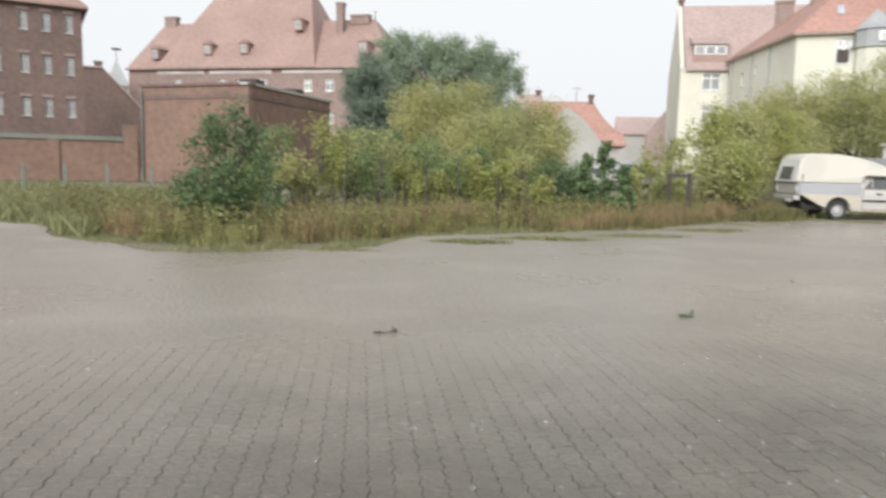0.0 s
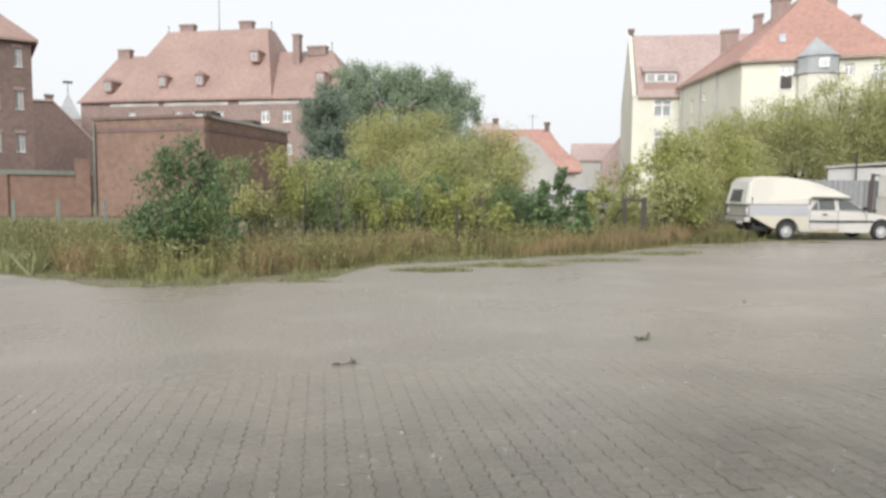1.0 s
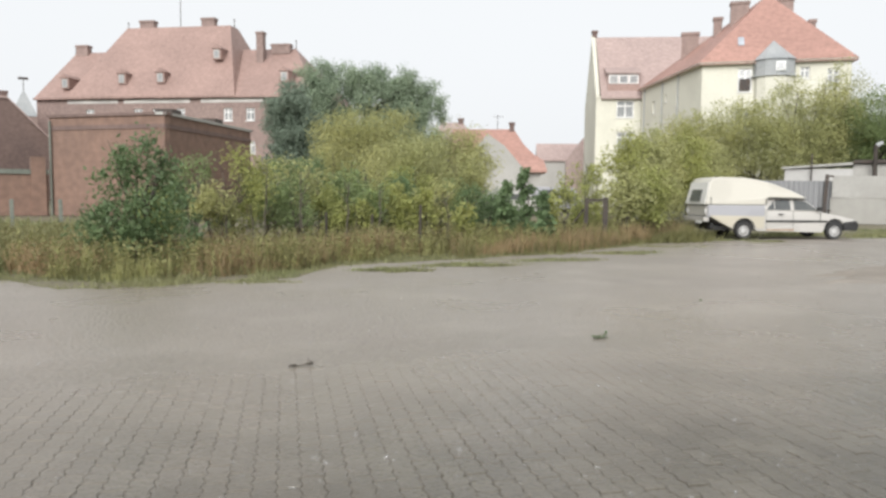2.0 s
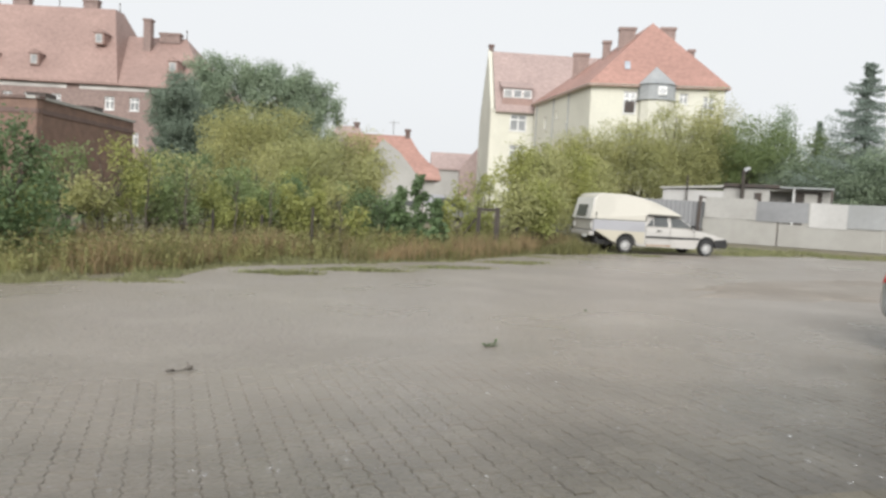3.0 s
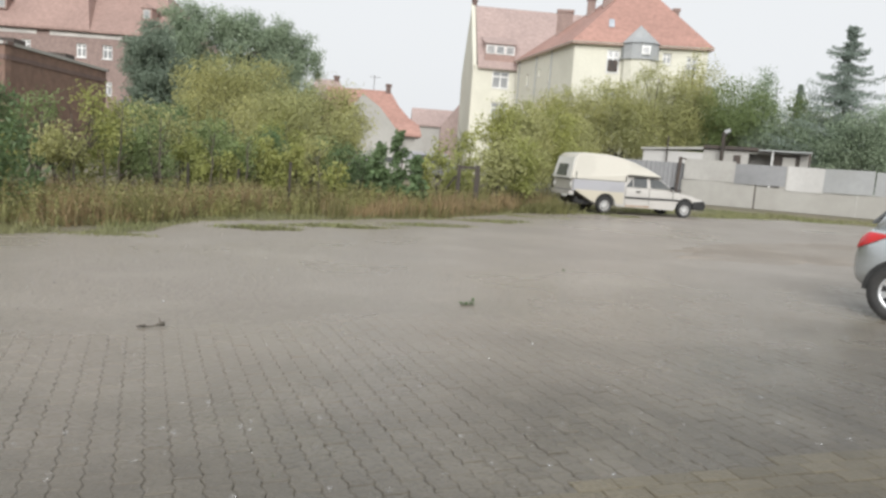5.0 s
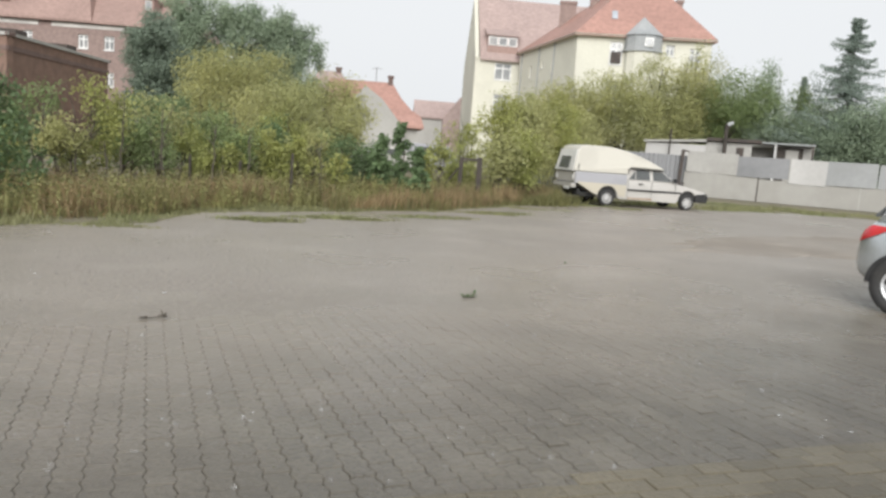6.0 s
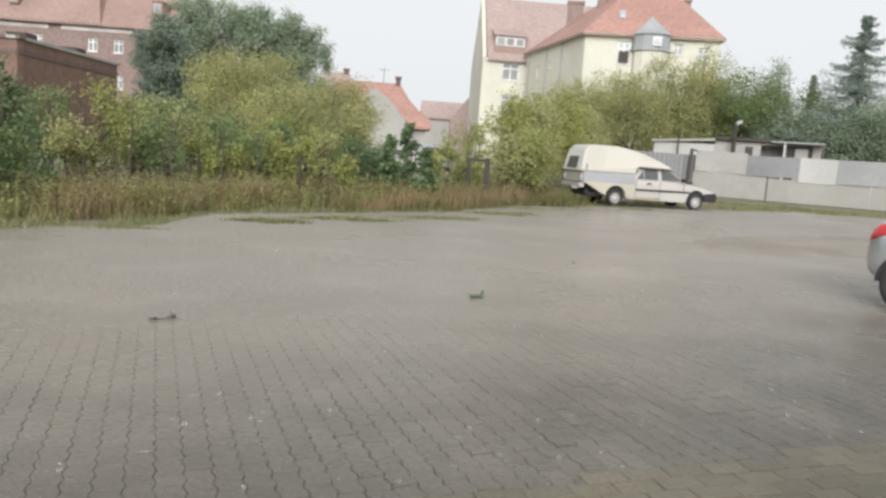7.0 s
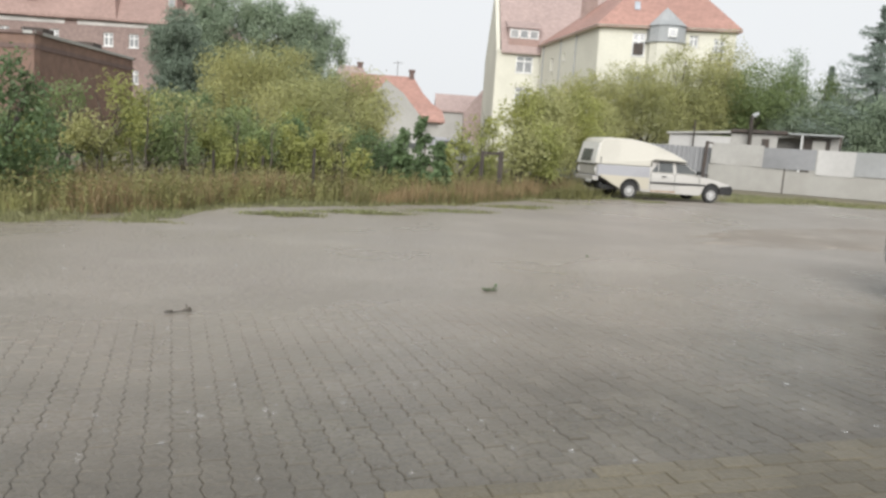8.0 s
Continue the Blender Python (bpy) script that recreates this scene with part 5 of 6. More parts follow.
def make_posts():
    for x, y, h, lean in ((2.57, 16.6, 1.08, 1), (0.44, 16.8, 0.9, -2), (1.45, 16.75, 0.85, 2), ):
        post(x, y, h, 0.036, lean, "weathered dark wooden fence post in tall weeds")
    g = thing("old_gate", pose(7.47, 18.7, 0, 0, 0, -22), "dark wooden remains of an old garden gate", "gate")
    part("gate_post", Shape().box(-0.06, 0.06, -0.06, 0.06, -0.1, 1.25), "wood_dark", g, bevel=0.012, place=pose(0, 0, 0, 0, 1.5, 0))
    part("gate_post", Shape().box(0.46, 0.6, -0.07, 0.07, -0.1, 1.28), "wood_dark", g, bevel=0.012)
    part("brace", Shape().tube((-0.4, 0, 0.45), (-0.05, 0, 0.95), 0.03, 0.03), "wood_dark", g)
    part("crossbar", Shape().box(0.02, 0.5, -0.03, 0.03, 1.17, 1.24), "wood_dark", g)
    for x, y in ((-12.0, 25.2), (-10.9, 25.75), (-9.67, 26.25), (-8.3, 26.7), (-13.2, 24.7), (-7.0, 27.2)):
        s = Shape().box(-0.06, 0.06, -0.06, 0.06, -0.1, 1.0)
        tagged(part("concrete_post", s, "coping", bevel=0.015, place=pose(x, y, 0, 0, random.uniform(-2, 2), 20)), "short mossy concrete fence post in grass", "post", "concrete posts")


# ---- vehicles ----
def paint(name, colour, rough=0.3, metal=0.0, dirt=(0.35, 0.31, 0.24)):
    m = material(name, colour, tuple(c * 0.93 for c in colour), rough, 30.0, 0.8, 0.12, 0.0, metal=metal, third=None)
    m.node_tree.nodes["Principled BSDF"].inputs["Coat Weight"].default_value = 0.3
    return m


M["white_paint"] = paint("old_white_paint", (0.47, 0.453, 0.422))
M["cap_paint"] = paint("cream_fibreglass", (0.55, 0.527, 0.462), 0.45)
# a whiter door than the body, brightened further to offset the dim rear face
M["door_white_lit"] = paint("lit_white_rear_door", (0.70, 0.69, 0.66), 0.45)
M["seam"] = material("dark_seam", (0.16, 0.155, 0.145), None, 0.8, 30.0, 2.0, 0.3, 0.0)
M["skirt_paint"] = paint("yellowed_paint", (0.50, 0.462, 0.375), 0.45)
M["silver_paint"] = paint("silver_paint", (0.52, 0.55, 0.56), 0.25, 0.6)
M["bed_grey"] = paint("pale_grey_panel", (0.365, 0.365, 0.385), 0.5)
M["black_plastic"] = material("black_plastic", (0.028, 0.028, 0.028), (0.04, 0.04, 0.04), 0.7, 40.0, 3.0, 0.3, 0.1, spec=0.25)
M["rubber"] = material("tyre_rubber", (0.03, 0.03, 0.03), (0.045, 0.043, 0.04), 0.75, 60.0, 4.0, 0.4, 0.2)
M["rim"] = material("alloy_rim", (0.60, 0.61, 0.62), (0.5, 0.5, 0.5), 0.35, 30.0, 3.0, 0.2, 0.0, metal=0.7)
M["steel_rim"] = material("painted_steel_rim", (0.50, 0.50, 0.49), (0.38, 0.37, 0.35), 0.45, 30.0, 4.0, 0.4, 0.0)
M["tail_red"] = material("red_lamp_lens", (0.55, 0.02, 0.03), (0.5, 0.02, 0.02), 0.12, 30.0, 3.0, 0.1, 0.0)
M["car_glass"] = material("dark_car_glass", (0.085, 0.09, 0.09), (0.12, 0.125, 0.12), 0.05, 3.0, 1.0, 0.2, 0.0, spec=0.7)
M["lamp"] = material("clear_lamp_lens", (0.7, 0.7, 0.68), None, 0.1, 30.0, 3.0, 0.1, 0.0)


def profile(points, half, tumble=0.0, belt=0.9, taper=None, bevel=0.04, segments=3):
    """A solid from a side outline (x, z), as wide as 2 * half, leaning in above the belt and narrowing by taper(x)."""
    bm = bmesh.new()
    sides = []
    for s in (-1, 1):
        row = []
        for x, z in points:
            w = half - max(0, z - belt) * tumble
            w *= taper(x) if taper else 1
            row.append(bm.verts.new((x, s * w, z)))
        sides.append(row)
    n = len(points)
    bm.faces.new(sides[0])
    bm.faces.new(list(reversed(sides[1])))
    for i in range(n):
        bm.faces.new((sides[0][i], sides[1][i], sides[1][(i + 1) % n], sides[0][(i + 1) % n]))
    bmesh.ops.recalc_face_normals(bm, faces=bm.faces)
    edges = [e for e in bm.edges if e.is_manifold and e.calc_face_angle(0) > radians(35)]
    if bevel:
        bmesh.ops.bevel(bm, geom=edges, offset=bevel, segments=segments, profile=0.5, affect="EDGES", clamp_overlap=True)
    me = bpy.data.meshes.new("profile")
    bm.to_mesh(me)
    bm.free()
    for p in me.polygons:
        p.use_smooth = len(p.vertices) <= 4 and p.area < 0.25
    return me


def arch(cx, cz, r, n=9, a0=180, a1=0):
    return [(cx + r * math.cos(radians(a0 + (a1 - a0) * i / (n - 1))), cz + r * math.sin(radians(a0 + (a1 - a0) * i / (n - 1)))) for i in range(n)]


def spin(outline, n=28):
    """A ring or disc turned about the y axis from (radius, y) points."""
    s = Shape()
    m = len(outline)
    for i in range(n):
        a = 2 * math.pi * i / n
        s.v += [(r * math.cos(a), y, r * math.sin(a)) for r, y in outline]
    s.f = [(i * m + j, i * m + j + 1, ((i + 1) % n) * m + j + 1, ((i + 1) % n) * m + j) for i in range(n) for j in range(m - 1)]
    return s


def wheel(parent, x, y, z, r, side, spokes, rim_mat):
    """Tyre, rim and spokes; side -1 faces the car's right."""
    at = pose(x, y, z, 0, 0, 0 if side < 0 else 180)
    rr = r * 0.62
    tyre = part("wheel", spin([(rr, -0.06), (rr + 0.02, -0.085), (r * 0.95, -0.09), (r, -0.06), (r, 0.06), (r * 0.95, 0.09), (rr, 0.09), (rr, -0.06)]), "rubber", parent, "black rubber tyre", at, smooth=True)
    part("rim", spin([(rr + 0.002, -0.075), (rr - 0.02, -0.07), (rr - 0.03, 0.0), (0.02, 0.02)]), "black_plastic" if spokes else rim_mat, tyre, smooth=True)
    part("rim_lip", spin([(rr + 0.004, -0.08), (rr - 0.022, -0.082), (rr - 0.03, -0.05)]), rim_mat, tyre, smooth=True)
    if spokes:
        for k in range(spokes):
            a = 2 * math.pi * k / spokes
            s = Shape().add([(-0.024, -0.075, 0.03), (0.024, -0.075, 0.03), (0.04, -0.07, rr - 0.015), (-0.04, -0.07, rr - 0.015), (-0.024, -0.03, 0.03), (0.024, -0.03, 0.03), (0.04, -0.03, rr - 0.015), (-0.04, -0.03, rr - 0.015)],
                            [(0, 1, 2, 3), (7, 6, 5, 4), (0, 4, 5, 1), (1, 5, 6, 2), (2, 6, 7, 3), (3, 7, 4, 0)])
            part("spoke", s, rim_mat, tyre, place=pose(0, 0, 0, 0, math.degrees(a), 0))
        part("hub_cap", spin([(0.055, -0.07), (0.05, -0.085), (0.0, -0.088)], 16), rim_mat, tyre, smooth=True)
    else:
        part("hub_cap", spin([(rr * 0.78, -0.06), (rr * 0.6, -0.085), (rr * 0.25, -0.09), (0.0, -0.088)], 20), rim_mat, tyre, smooth=True)
        for k in range(8):
            a = 2 * math.pi * k / 8
            part("wheel_slot", Shape().box(-0.022, 0.022, -0.088, -0.07, -0.012, 0.012), "black_plastic", tyre, place=pose(rr * 0.68 * math.cos(a), 0, rr * 0.68 * math.sin(a), 0, -math.degrees(a), 0))
    return tyre


def panel(points, y, thick=0.012):
    """A flat plate from a side outline (x, z) standing at y."""
    n = len(points)
    s = Shape().add([(x, y, z) for x, z in points] + [(x, y + thick, z) for x, z in points], [tuple(range(n)), tuple(reversed(range(n, 2 * n)))] + [(i, n + i, n + (i + 1) % n, (i + 1) % n) for i in range(n)])
    return s


def make_pickup():
    """The old white pickup with a tall fibreglass box; origin under the rear axle, x forward."""
    c = thing("pickup_van", pose(13.47, 21.2, 0, 0, 0, -6.7), "old white pickup with a tall cream fibreglass canopy", "van")
    side = -0.79
    low = [(-1.09, 0.70), (-0.46, 0.36), (-0.38, 0.34)] + arch(0, 0.3, 0.36) + [(0.44, 0.26), (2.52, 0.22)] + arch(2.95, 0.3, 0.36) + [(3.36, 0.27), (3.60, 0.30), (3.62, 0.50), (3.54, 0.64), (3.2, 0.73), (2.5, 0.86), (0.69, 0.90), (0.67, 0.70)]
    part("body", profile(low, 0.82, 0.25, 0.6, lambda x: 1 - 0.05 * max(0, (x - 2.6)), 0.03), "white_paint", c)
    # black underbody that also fills in the dark shadow beneath the sills
    part("floor_pan", Shape().box(-0.9, 3.3, -0.6, 0.6, 0.27, 0.4), "black_plastic", c)
    part("bed", profile([(-1.16, 0.68), (0.665, 0.68), (0.665, 1.06), (-1.16, 1.06)], 0.80, 0, 2, None, 0.02), "bed_grey", c, "pale grey load bed side")
    part("skirt", panel([(-1.1, 0.71), (-0.48, 0.38), (-0.38, 0.36)] + arch(0, 0.3, 0.37)[:-1] + [(0.40, 0.34), (0.64, 0.34), (0.64, 0.72), (-1.1, 0.74)], side - 0.045), "skirt_paint", c, "yellowed lower side panel")
    cap = [(-1.22, 1.064), (-1.24, 1.12), (-1.1, 1.74), (-1.0, 1.89), (-0.78, 1.93), (0.0, 1.92), (0.5, 1.85), (1.0, 1.72), (1.5, 1.54), (1.9, 1.36), (2.06, 1.27), (1.66, 1.285), (0.8, 1.30), (0.69, 1.25), (0.68, 1.064)]
    part("canopy", profile(cap, 0.80, 0.18, 1.25, lambda x: 1 - 0.03 * max(0, x - 0.8), 0.07, 3), "cap_paint", c, "cream moulded fibreglass canopy")
    part("cab_top", profile([(0.67, 0.89), (0.70, 1.30), (1.98, 1.26), (2.53, 0.86)], 0.765, 0.28, 0.88, None, 0.03), "white_paint", c)
    for name, pts in (("quarter_window", [(0.74, 0.92), (0.98, 0.92), (0.98, 1.21)]), ("door_window", [(1.01, 0.92), (1.51, 0.92), (1.50, 1.25), (1.03, 1.25)]), ("front_window", [(1.64, 0.92), (2.40, 0.905), (2.0, 1.20), (1.63, 1.245)])):
        part(name, panel(pts, 0, 0.01), "car_glass", c, place=pose(0, -0.765, 0.0) @ pose(0, 0, 0.9, -15.5, 0, 0) @ pose(0, -0.012, -0.9))
    part("windscreen", Shape().add([(2.525, -0.62, 0.895), (2.525, 0.62, 0.895), (2.05, 0.55, 1.24), (2.05, -0.55, 1.24), (2.55, -0.62, 0.905), (2.55, 0.62, 0.905), (2.075, 0.55, 1.25), (2.075, -0.55, 1.25)],
                                   [(3, 2, 1, 0), (4, 5, 6, 7), (0, 1, 5, 4), (1, 2, 6, 5), (2, 3, 7, 6), (3, 0, 4, 7)]), "car_glass", c)
    part("trim_strip", Shape().box(0.69, 2.69, side - 0.045, side - 0.02, 0.54, 0.60), "black_plastic", c, bevel=0.008)
    part("door_seam", Shape().box(1.572, 1.579, side - 0.033, side - 0.02, 0.3, 0.89), "seam", c)
    part("door_seam", Shape().box(0.701, 0.708, side - 0.033, side - 0.02, 0.3, 0.89), "seam", c)
    part("door_seam", Shape().box(2.461, 2.468, side - 0.033, side - 0.015, 0.45, 0.84), "seam", c)
    part("rust_streak", Shape().box(0.72, 1.62, side - 0.034, side - 0.02, 0.27, 0.33), "rust", c, "brown rust along the sill", bevel=0.004)
    # black plates behind the wheels put in the darkness of the wells
    part("wheel_arch", panel(arch(2.95, 0.3, 0.355) + [(3.3, 0.3), (2.6, 0.3)], side + 0.07, 0.05), "black_plastic", c)
    part("wheel_arch", panel(arch(0, 0.3, 0.355), side + 0.07, 0.05), "black_plastic", c)
    part("canopy_gutter", Shape().box(0.72, 2.0, side - 0.0, side + 0.05, 1.262, 1.285), "black_plastic", c)
    part("door_handle", Shape().box(1.1, 1.25, side - 0.05, side - 0.01, 0.77, 0.80), "black_plastic", c)
    part("front_bumper", profile([(3.26, 0.30), (3.68, 0.28), (3.74, 0.45), (3.67, 0.59), (3.24, 0.55)], 0.82, 0, 2, None, 0.03), "black_plastic", c, "black plastic front bumper")
    part("headlight", Shape().box(3.47, 3.625, side + 0.06, side + 0.34, 0.53, 0.64), "lamp", c, bevel=0.02)
    part("mirror", Shape().box(2.34, 2.44, side - 0.16, side + 0.0, 0.91, 1.02), "black_plastic", c, bevel=0.02)
    tail = pose(-1.245, 0, 0, 0, 0, -90) @ pose(0, -0.02, 1.08, -12.0, 0, 0) @ pose(0, 0, -1.08)
    part("rear_door", panel([(-0.74, 1.08), (0.74, 1.08), (0.66, 1.78), (-0.66, 1.78)], 0, 0.03), "door_white_lit", c, "white moulded rear door", place=tail)
    part("rear_window", panel([(-0.40, 1.15), (0.40, 1.15), (0.37, 1.54), (-0.37, 1.54)], -0.025, 0.02), "car_glass", c, place=tail)
    part("tailgate", Shape().box(-1.20, -1.162, -0.74, 0.74, 0.72, 1.04), "white_paint", c, bevel=0.012)
    part("rear_bumper", Shape().box(-1.28, -1.1, -0.76, 0.76, 0.54, 0.68), "white_paint", c, "dented white rear bumper", bevel=0.02)
    part("number_plate", Shape().box(-1.295, -1.282, -0.62, -0.2, 0.48, 0.56), "frame", c)
    for y in (-0.68, 0.68):
        part("tail_light", Shape().box(-1.225, -1.202, y - 0.05, y + 0.05, 0.80, 0.95), "lamp", c, "pale weathered lamp lens")
    part("canopy_rib", Shape().box(0.72, 0.735, side - 0.012, side + 0.1, 1.09, 1.3), "white_paint", c)
    part("canopy_seam", Shape().box(-1.085, -1.07, side - 0.014, side + 0.05, 1.08, 1.3), "black_plastic", c)
    part("chassis", Shape().box(-1.0, 3.3, -0.45, -0.35, 0.32, 0.42).box(-0.98, -0.88, -0.6, 0.6, 0.32, 0.5).box(-1.0, 3.3, 0.35, 0.45, 0.32, 0.42), "black_plastic", c)
    for x in (0, 2.95):
        for s in (-1, 1):
            wheel(c, x, s * 0.72, 0.26, 0.26, s, 0, "steel_rim")
    return c


def curve(table, x):
    for (a, p), (b, q) in zip(table, table[1:]):
        if x <= b:
            k = max(0, (x - a) / (b - a))
            return p + (q - p) * k
    return table[-1][1]


def loft(xs, low, high, wide, power=4.0, n=28):
    """A rounded shell through superelliptic sections along x."""
    s = Shape()
    for x in xs:
        z0, z1, w = curve(low, x), curve(high, x), curve(wide, x)
        for i in range(n):
            a = 2 * math.pi * (i + 0.5) / n
            ca, sa = math.cos(a), math.sin(a)
            s.v.append((x, w * math.copysign(abs(ca) ** (2 / power), ca), (z0 + z1) / 2 + (z1 - z0) / 2 * math.copysign(abs(sa) ** (2 / power), sa)))
    m = len(xs)
    s.f = [(j * n + i, j * n + (i + 1) % n, (j + 1) * n + (i + 1) % n, (j + 1) * n + i) for j in range(m - 1) for i in range(n)]
    s.f += [tuple(reversed(range(n))), tuple(range((m - 1) * n, m * n))]
    return s


def make_hatchback():
    """The silver hatchback: origin under the rear axle, x forward."""
    c = thing("hatchback_car", pose(8.09, 5.75, 0, 0, 0, math.degrees(math.atan2(-0.92, 0.385))), "silver hatchback with red tail lights and alloy wheels", "car")
    low = ((-0.58, 0.46), (-0.54, 0.36), (-0.45, 0.30), (-0.3, 0.25), (0.1, 0.2), (3.0, 0.2), (3.3, 0.28), (3.42, 0.42))
    high = ((-0.58, 0.70), (-0.55, 0.80), (-0.5, 0.92), (-0.42, 0.985), (-0.2, 1.02), (1.5, 1.0), (2.3, 0.97), (3.0, 0.85), (3.3, 0.72), (3.42, 0.58))
    wide = ((-0.58, 0.42), (-0.56, 0.58), (-0.5, 0.70), (-0.4, 0.785), (-0.2, 0.845), (0.1, 0.865), (2.6, 0.865), (3.1, 0.80), (3.3, 0.68), (3.42, 0.45))
    xs = [-0.58, -0.56, -0.53, -0.5, -0.46, -0.42, -0.36, -0.3, -0.2, -0.05, 0.1, 0.4, 0.8, 1.3, 1.8, 2.3, 2.6, 2.9, 3.1, 3.2, 3.3, 3.37, 3.42]
    part("body", loft(xs, low, high, wide, 4.5), "silver_paint", c, smooth=True)
    chigh = ((-0.42, 0.99), (-0.3, 1.2), (-0.1, 1.36), (0.3, 1.46), (0.8, 1.5), (1.4, 1.46), (1.9, 1.24), (2.3, 0.99))
    cwide = ((-0.42, 0.55), (-0.3, 0.64), (0.0, 0.70), (1.5, 0.72), (2.0, 0.68), (2.3, 0.6))
    part("cabin", loft([-0.42, -0.36, -0.3, -0.2, -0.1, 0.1, 0.3, 0.8, 1.4, 1.65, 1.9, 2.1, 2.3], ((-0.42, 0.9), (2.3, 0.9)), chigh, cwide, 3.2), "silver_paint", c, smooth=True)
    for s in (-1, 1):
        for name, pts in (("rear_side_window", [(-0.02, 1.04), (0.75, 1.03), (0.75, 1.36), (0.2, 1.32)]), ("front_side_window", [(0.82, 1.03), (1.95, 1.03), (1.5, 1.33), (0.82, 1.37)])):
            part(name, panel(pts, 0, 0.012), "car_glass", c, place=pose(0, s * 0.715, 0) @ pose(0, 0, 1.03, s * 9, 0, 0) @ pose(0, s * 0.02, -1.03))
        # lamp that wraps from the tail round to the flank
        lamp = Shape()
        cols, rows = 10, 5
        for i in range(cols):
            x = -0.565 + 0.36 * i / (cols - 1)
            k = i / (cols - 1)
            z0 = 0.725 + 0.175 * k ** 1.15
            z1 = 0.775 + 0.165 * min(1, k * 2.6) - 0.012 * k
            for j in range(rows):
                z = z0 + (z1 - z0) * j / (rows - 1)
                a, b, w = curve(low, x), curve(high, x), curve(wide, x)
                q = min(0.985, abs(z - (a + b) / 2) / ((b - a) / 2))
                lamp.v.append((x - 0.012 * (1 - k), s * (w * (1 - q ** 4.5) ** (1 / 4.5) + 0.010), z))
        lamp.f = [(i * rows + j, (i + 1) * rows + j, (i + 1) * rows + j + 1, i * rows + j + 1) for i in range(cols - 1) for j in range(rows - 1)]
        part("tail_light", lamp, "tail_red", c, "red wrap-round tail light", smooth=True)
        for x in (0, 2.6):
            # black half-disc on the uncut flank stands for the shaded wheel well
            ring = [(x + 0.37 * math.cos(radians(a)), 0.32 + 0.37 * math.sin(radians(a))) for a in range(0, 181, 12)]
            part("wheel_arch", panel(ring, s * 0.862 - 0.006, 0.012), "black_plastic", c)
    part("rear_window", Shape().add([(-0.43, -0.5, 1.02), (-0.43, 0.5, 1.02), (-0.2, 0.46, 1.30), (-0.2, -0.46, 1.30), (-0.46, -0.5, 1.03), (-0.46, 0.5, 1.03), (-0.23, 0.46, 1.31), (-0.23, -0.46, 1.31)],
                                    [(0, 1, 2, 3), (7, 6, 5, 4), (4, 5, 1, 0), (5, 6, 2, 1), (6, 7, 3, 2), (7, 4, 0, 3)]), "car_glass", c)
    for x in (0, 2.6):
        for s in (-1, 1):
            wheel(c, x, s * 0.80, 0.32, 0.32, s, 7, "rim")


def make_far_vehicles():
    v = thing("parked_van", pose(14.0, 44.5, 0, 0, 0, 12), "pale blue-grey van parked beyond the bushes", "van")
    part("body", profile([(0, 0.3), (3.9, 0.3), (3.95, 0.8), (3.3, 1.0), (2.8, 1.7), (0.1, 1.75), (-0.02, 1.0)], 0.8, 0.1, 1.0, None, 0.06), "bed_grey", v)
    part("windscreen", Shape().box(0.4, 1.6, -0.79, -0.74, 1.05, 1.55), "car_glass", v)
    part("side_window", Shape().box(1.7, 2.7, -0.79, -0.74, 1.05, 1.55), "car_glass", v)
    for x in (0.7, 3.1):
        for s in (-1, 1):
            wheel(v, x, s * 0.72, 0.3, 0.3, s, 0, "steel_rim")
    w = thing("parked_car", pose(10.6, 42.0, 0, 0, 0, 8), "white car parked beyond the bushes", "car")
    part("body", profile([(0, 0.25), (3.9, 0.25), (3.95, 0.7), (2.9, 0.85), (2.3, 1.35), (0.9, 1.38), (0.3, 0.9), (0, 0.85)], 0.8, 0.2, 0.8, None, 0.06), "white_paint", w)
    part("side_window", Shape().box(0.9, 2.2, -0.78, -0.72, 0.95, 1.28), "car_glass", w)
    for x in (0.7, 3.1):
        for s in (-1, 1):
            wheel(w, x, s * 0.72, 0.3, 0.3, s, 0, "steel_rim")


# ---- small things on the ground ----
def make_twig(x, y, turn, seed, length, leaf, sprigs):
    """A short stem on the paving with leafy sprigs (place along it, height, leaves)."""
    t = thing("fallen_twig", pose(x, y, 0.022, 0, 0, turn), "small fallen twig with wilted leaves", "twig", "fallen twigs")
    rng = np.random.default_rng(seed)
    s = Shape()
    p = Vector((-length / 2, 0, 0.008))
    for k in range(5):
        q = p + Vector((length / 5, rng.normal() * 0.008, rng.normal() * 0.002))
        s.tube(p, q, 0.005, 0.004, 5)
        p = q
    c = []
    for at, h, n in sprigs:
        s.tube((at, 0, 0.006), (at + 0.006, 0, h), 0.003, 0.0015, 5)
        u = rng.random(n)
        c.append(np.stack([at + rng.normal(size=n) * 0.010 * (1.3 - u), rng.normal(size=n) * 0.012, 0.008 + h * u], 1))
    part("stem", s, "bark", t)
    part("leaves", leaf_mesh("leaves", np.concatenate(c), 0.026, 0.55, rng), leaf, t)


make_fence()
make_shed()
make_posts()
make_pickup()
make_hatchback()
make_far_vehicles()
make_twig(-0.06, 5.60, 8, 1, 0.18, "bark", ((-0.07, 0.012, 9), (-0.045, 0.014, 9), (0.06, 0.052, 8), (0.085, 0.035, 8)))
make_twig(2.72, 6.30, 10, 2, 0.14, "leaf_dark", ((-0.06, 0.03, 12), (-0.015, 0.028, 12), (0.03, 0.03, 12), (0.06, 0.062, 16)))
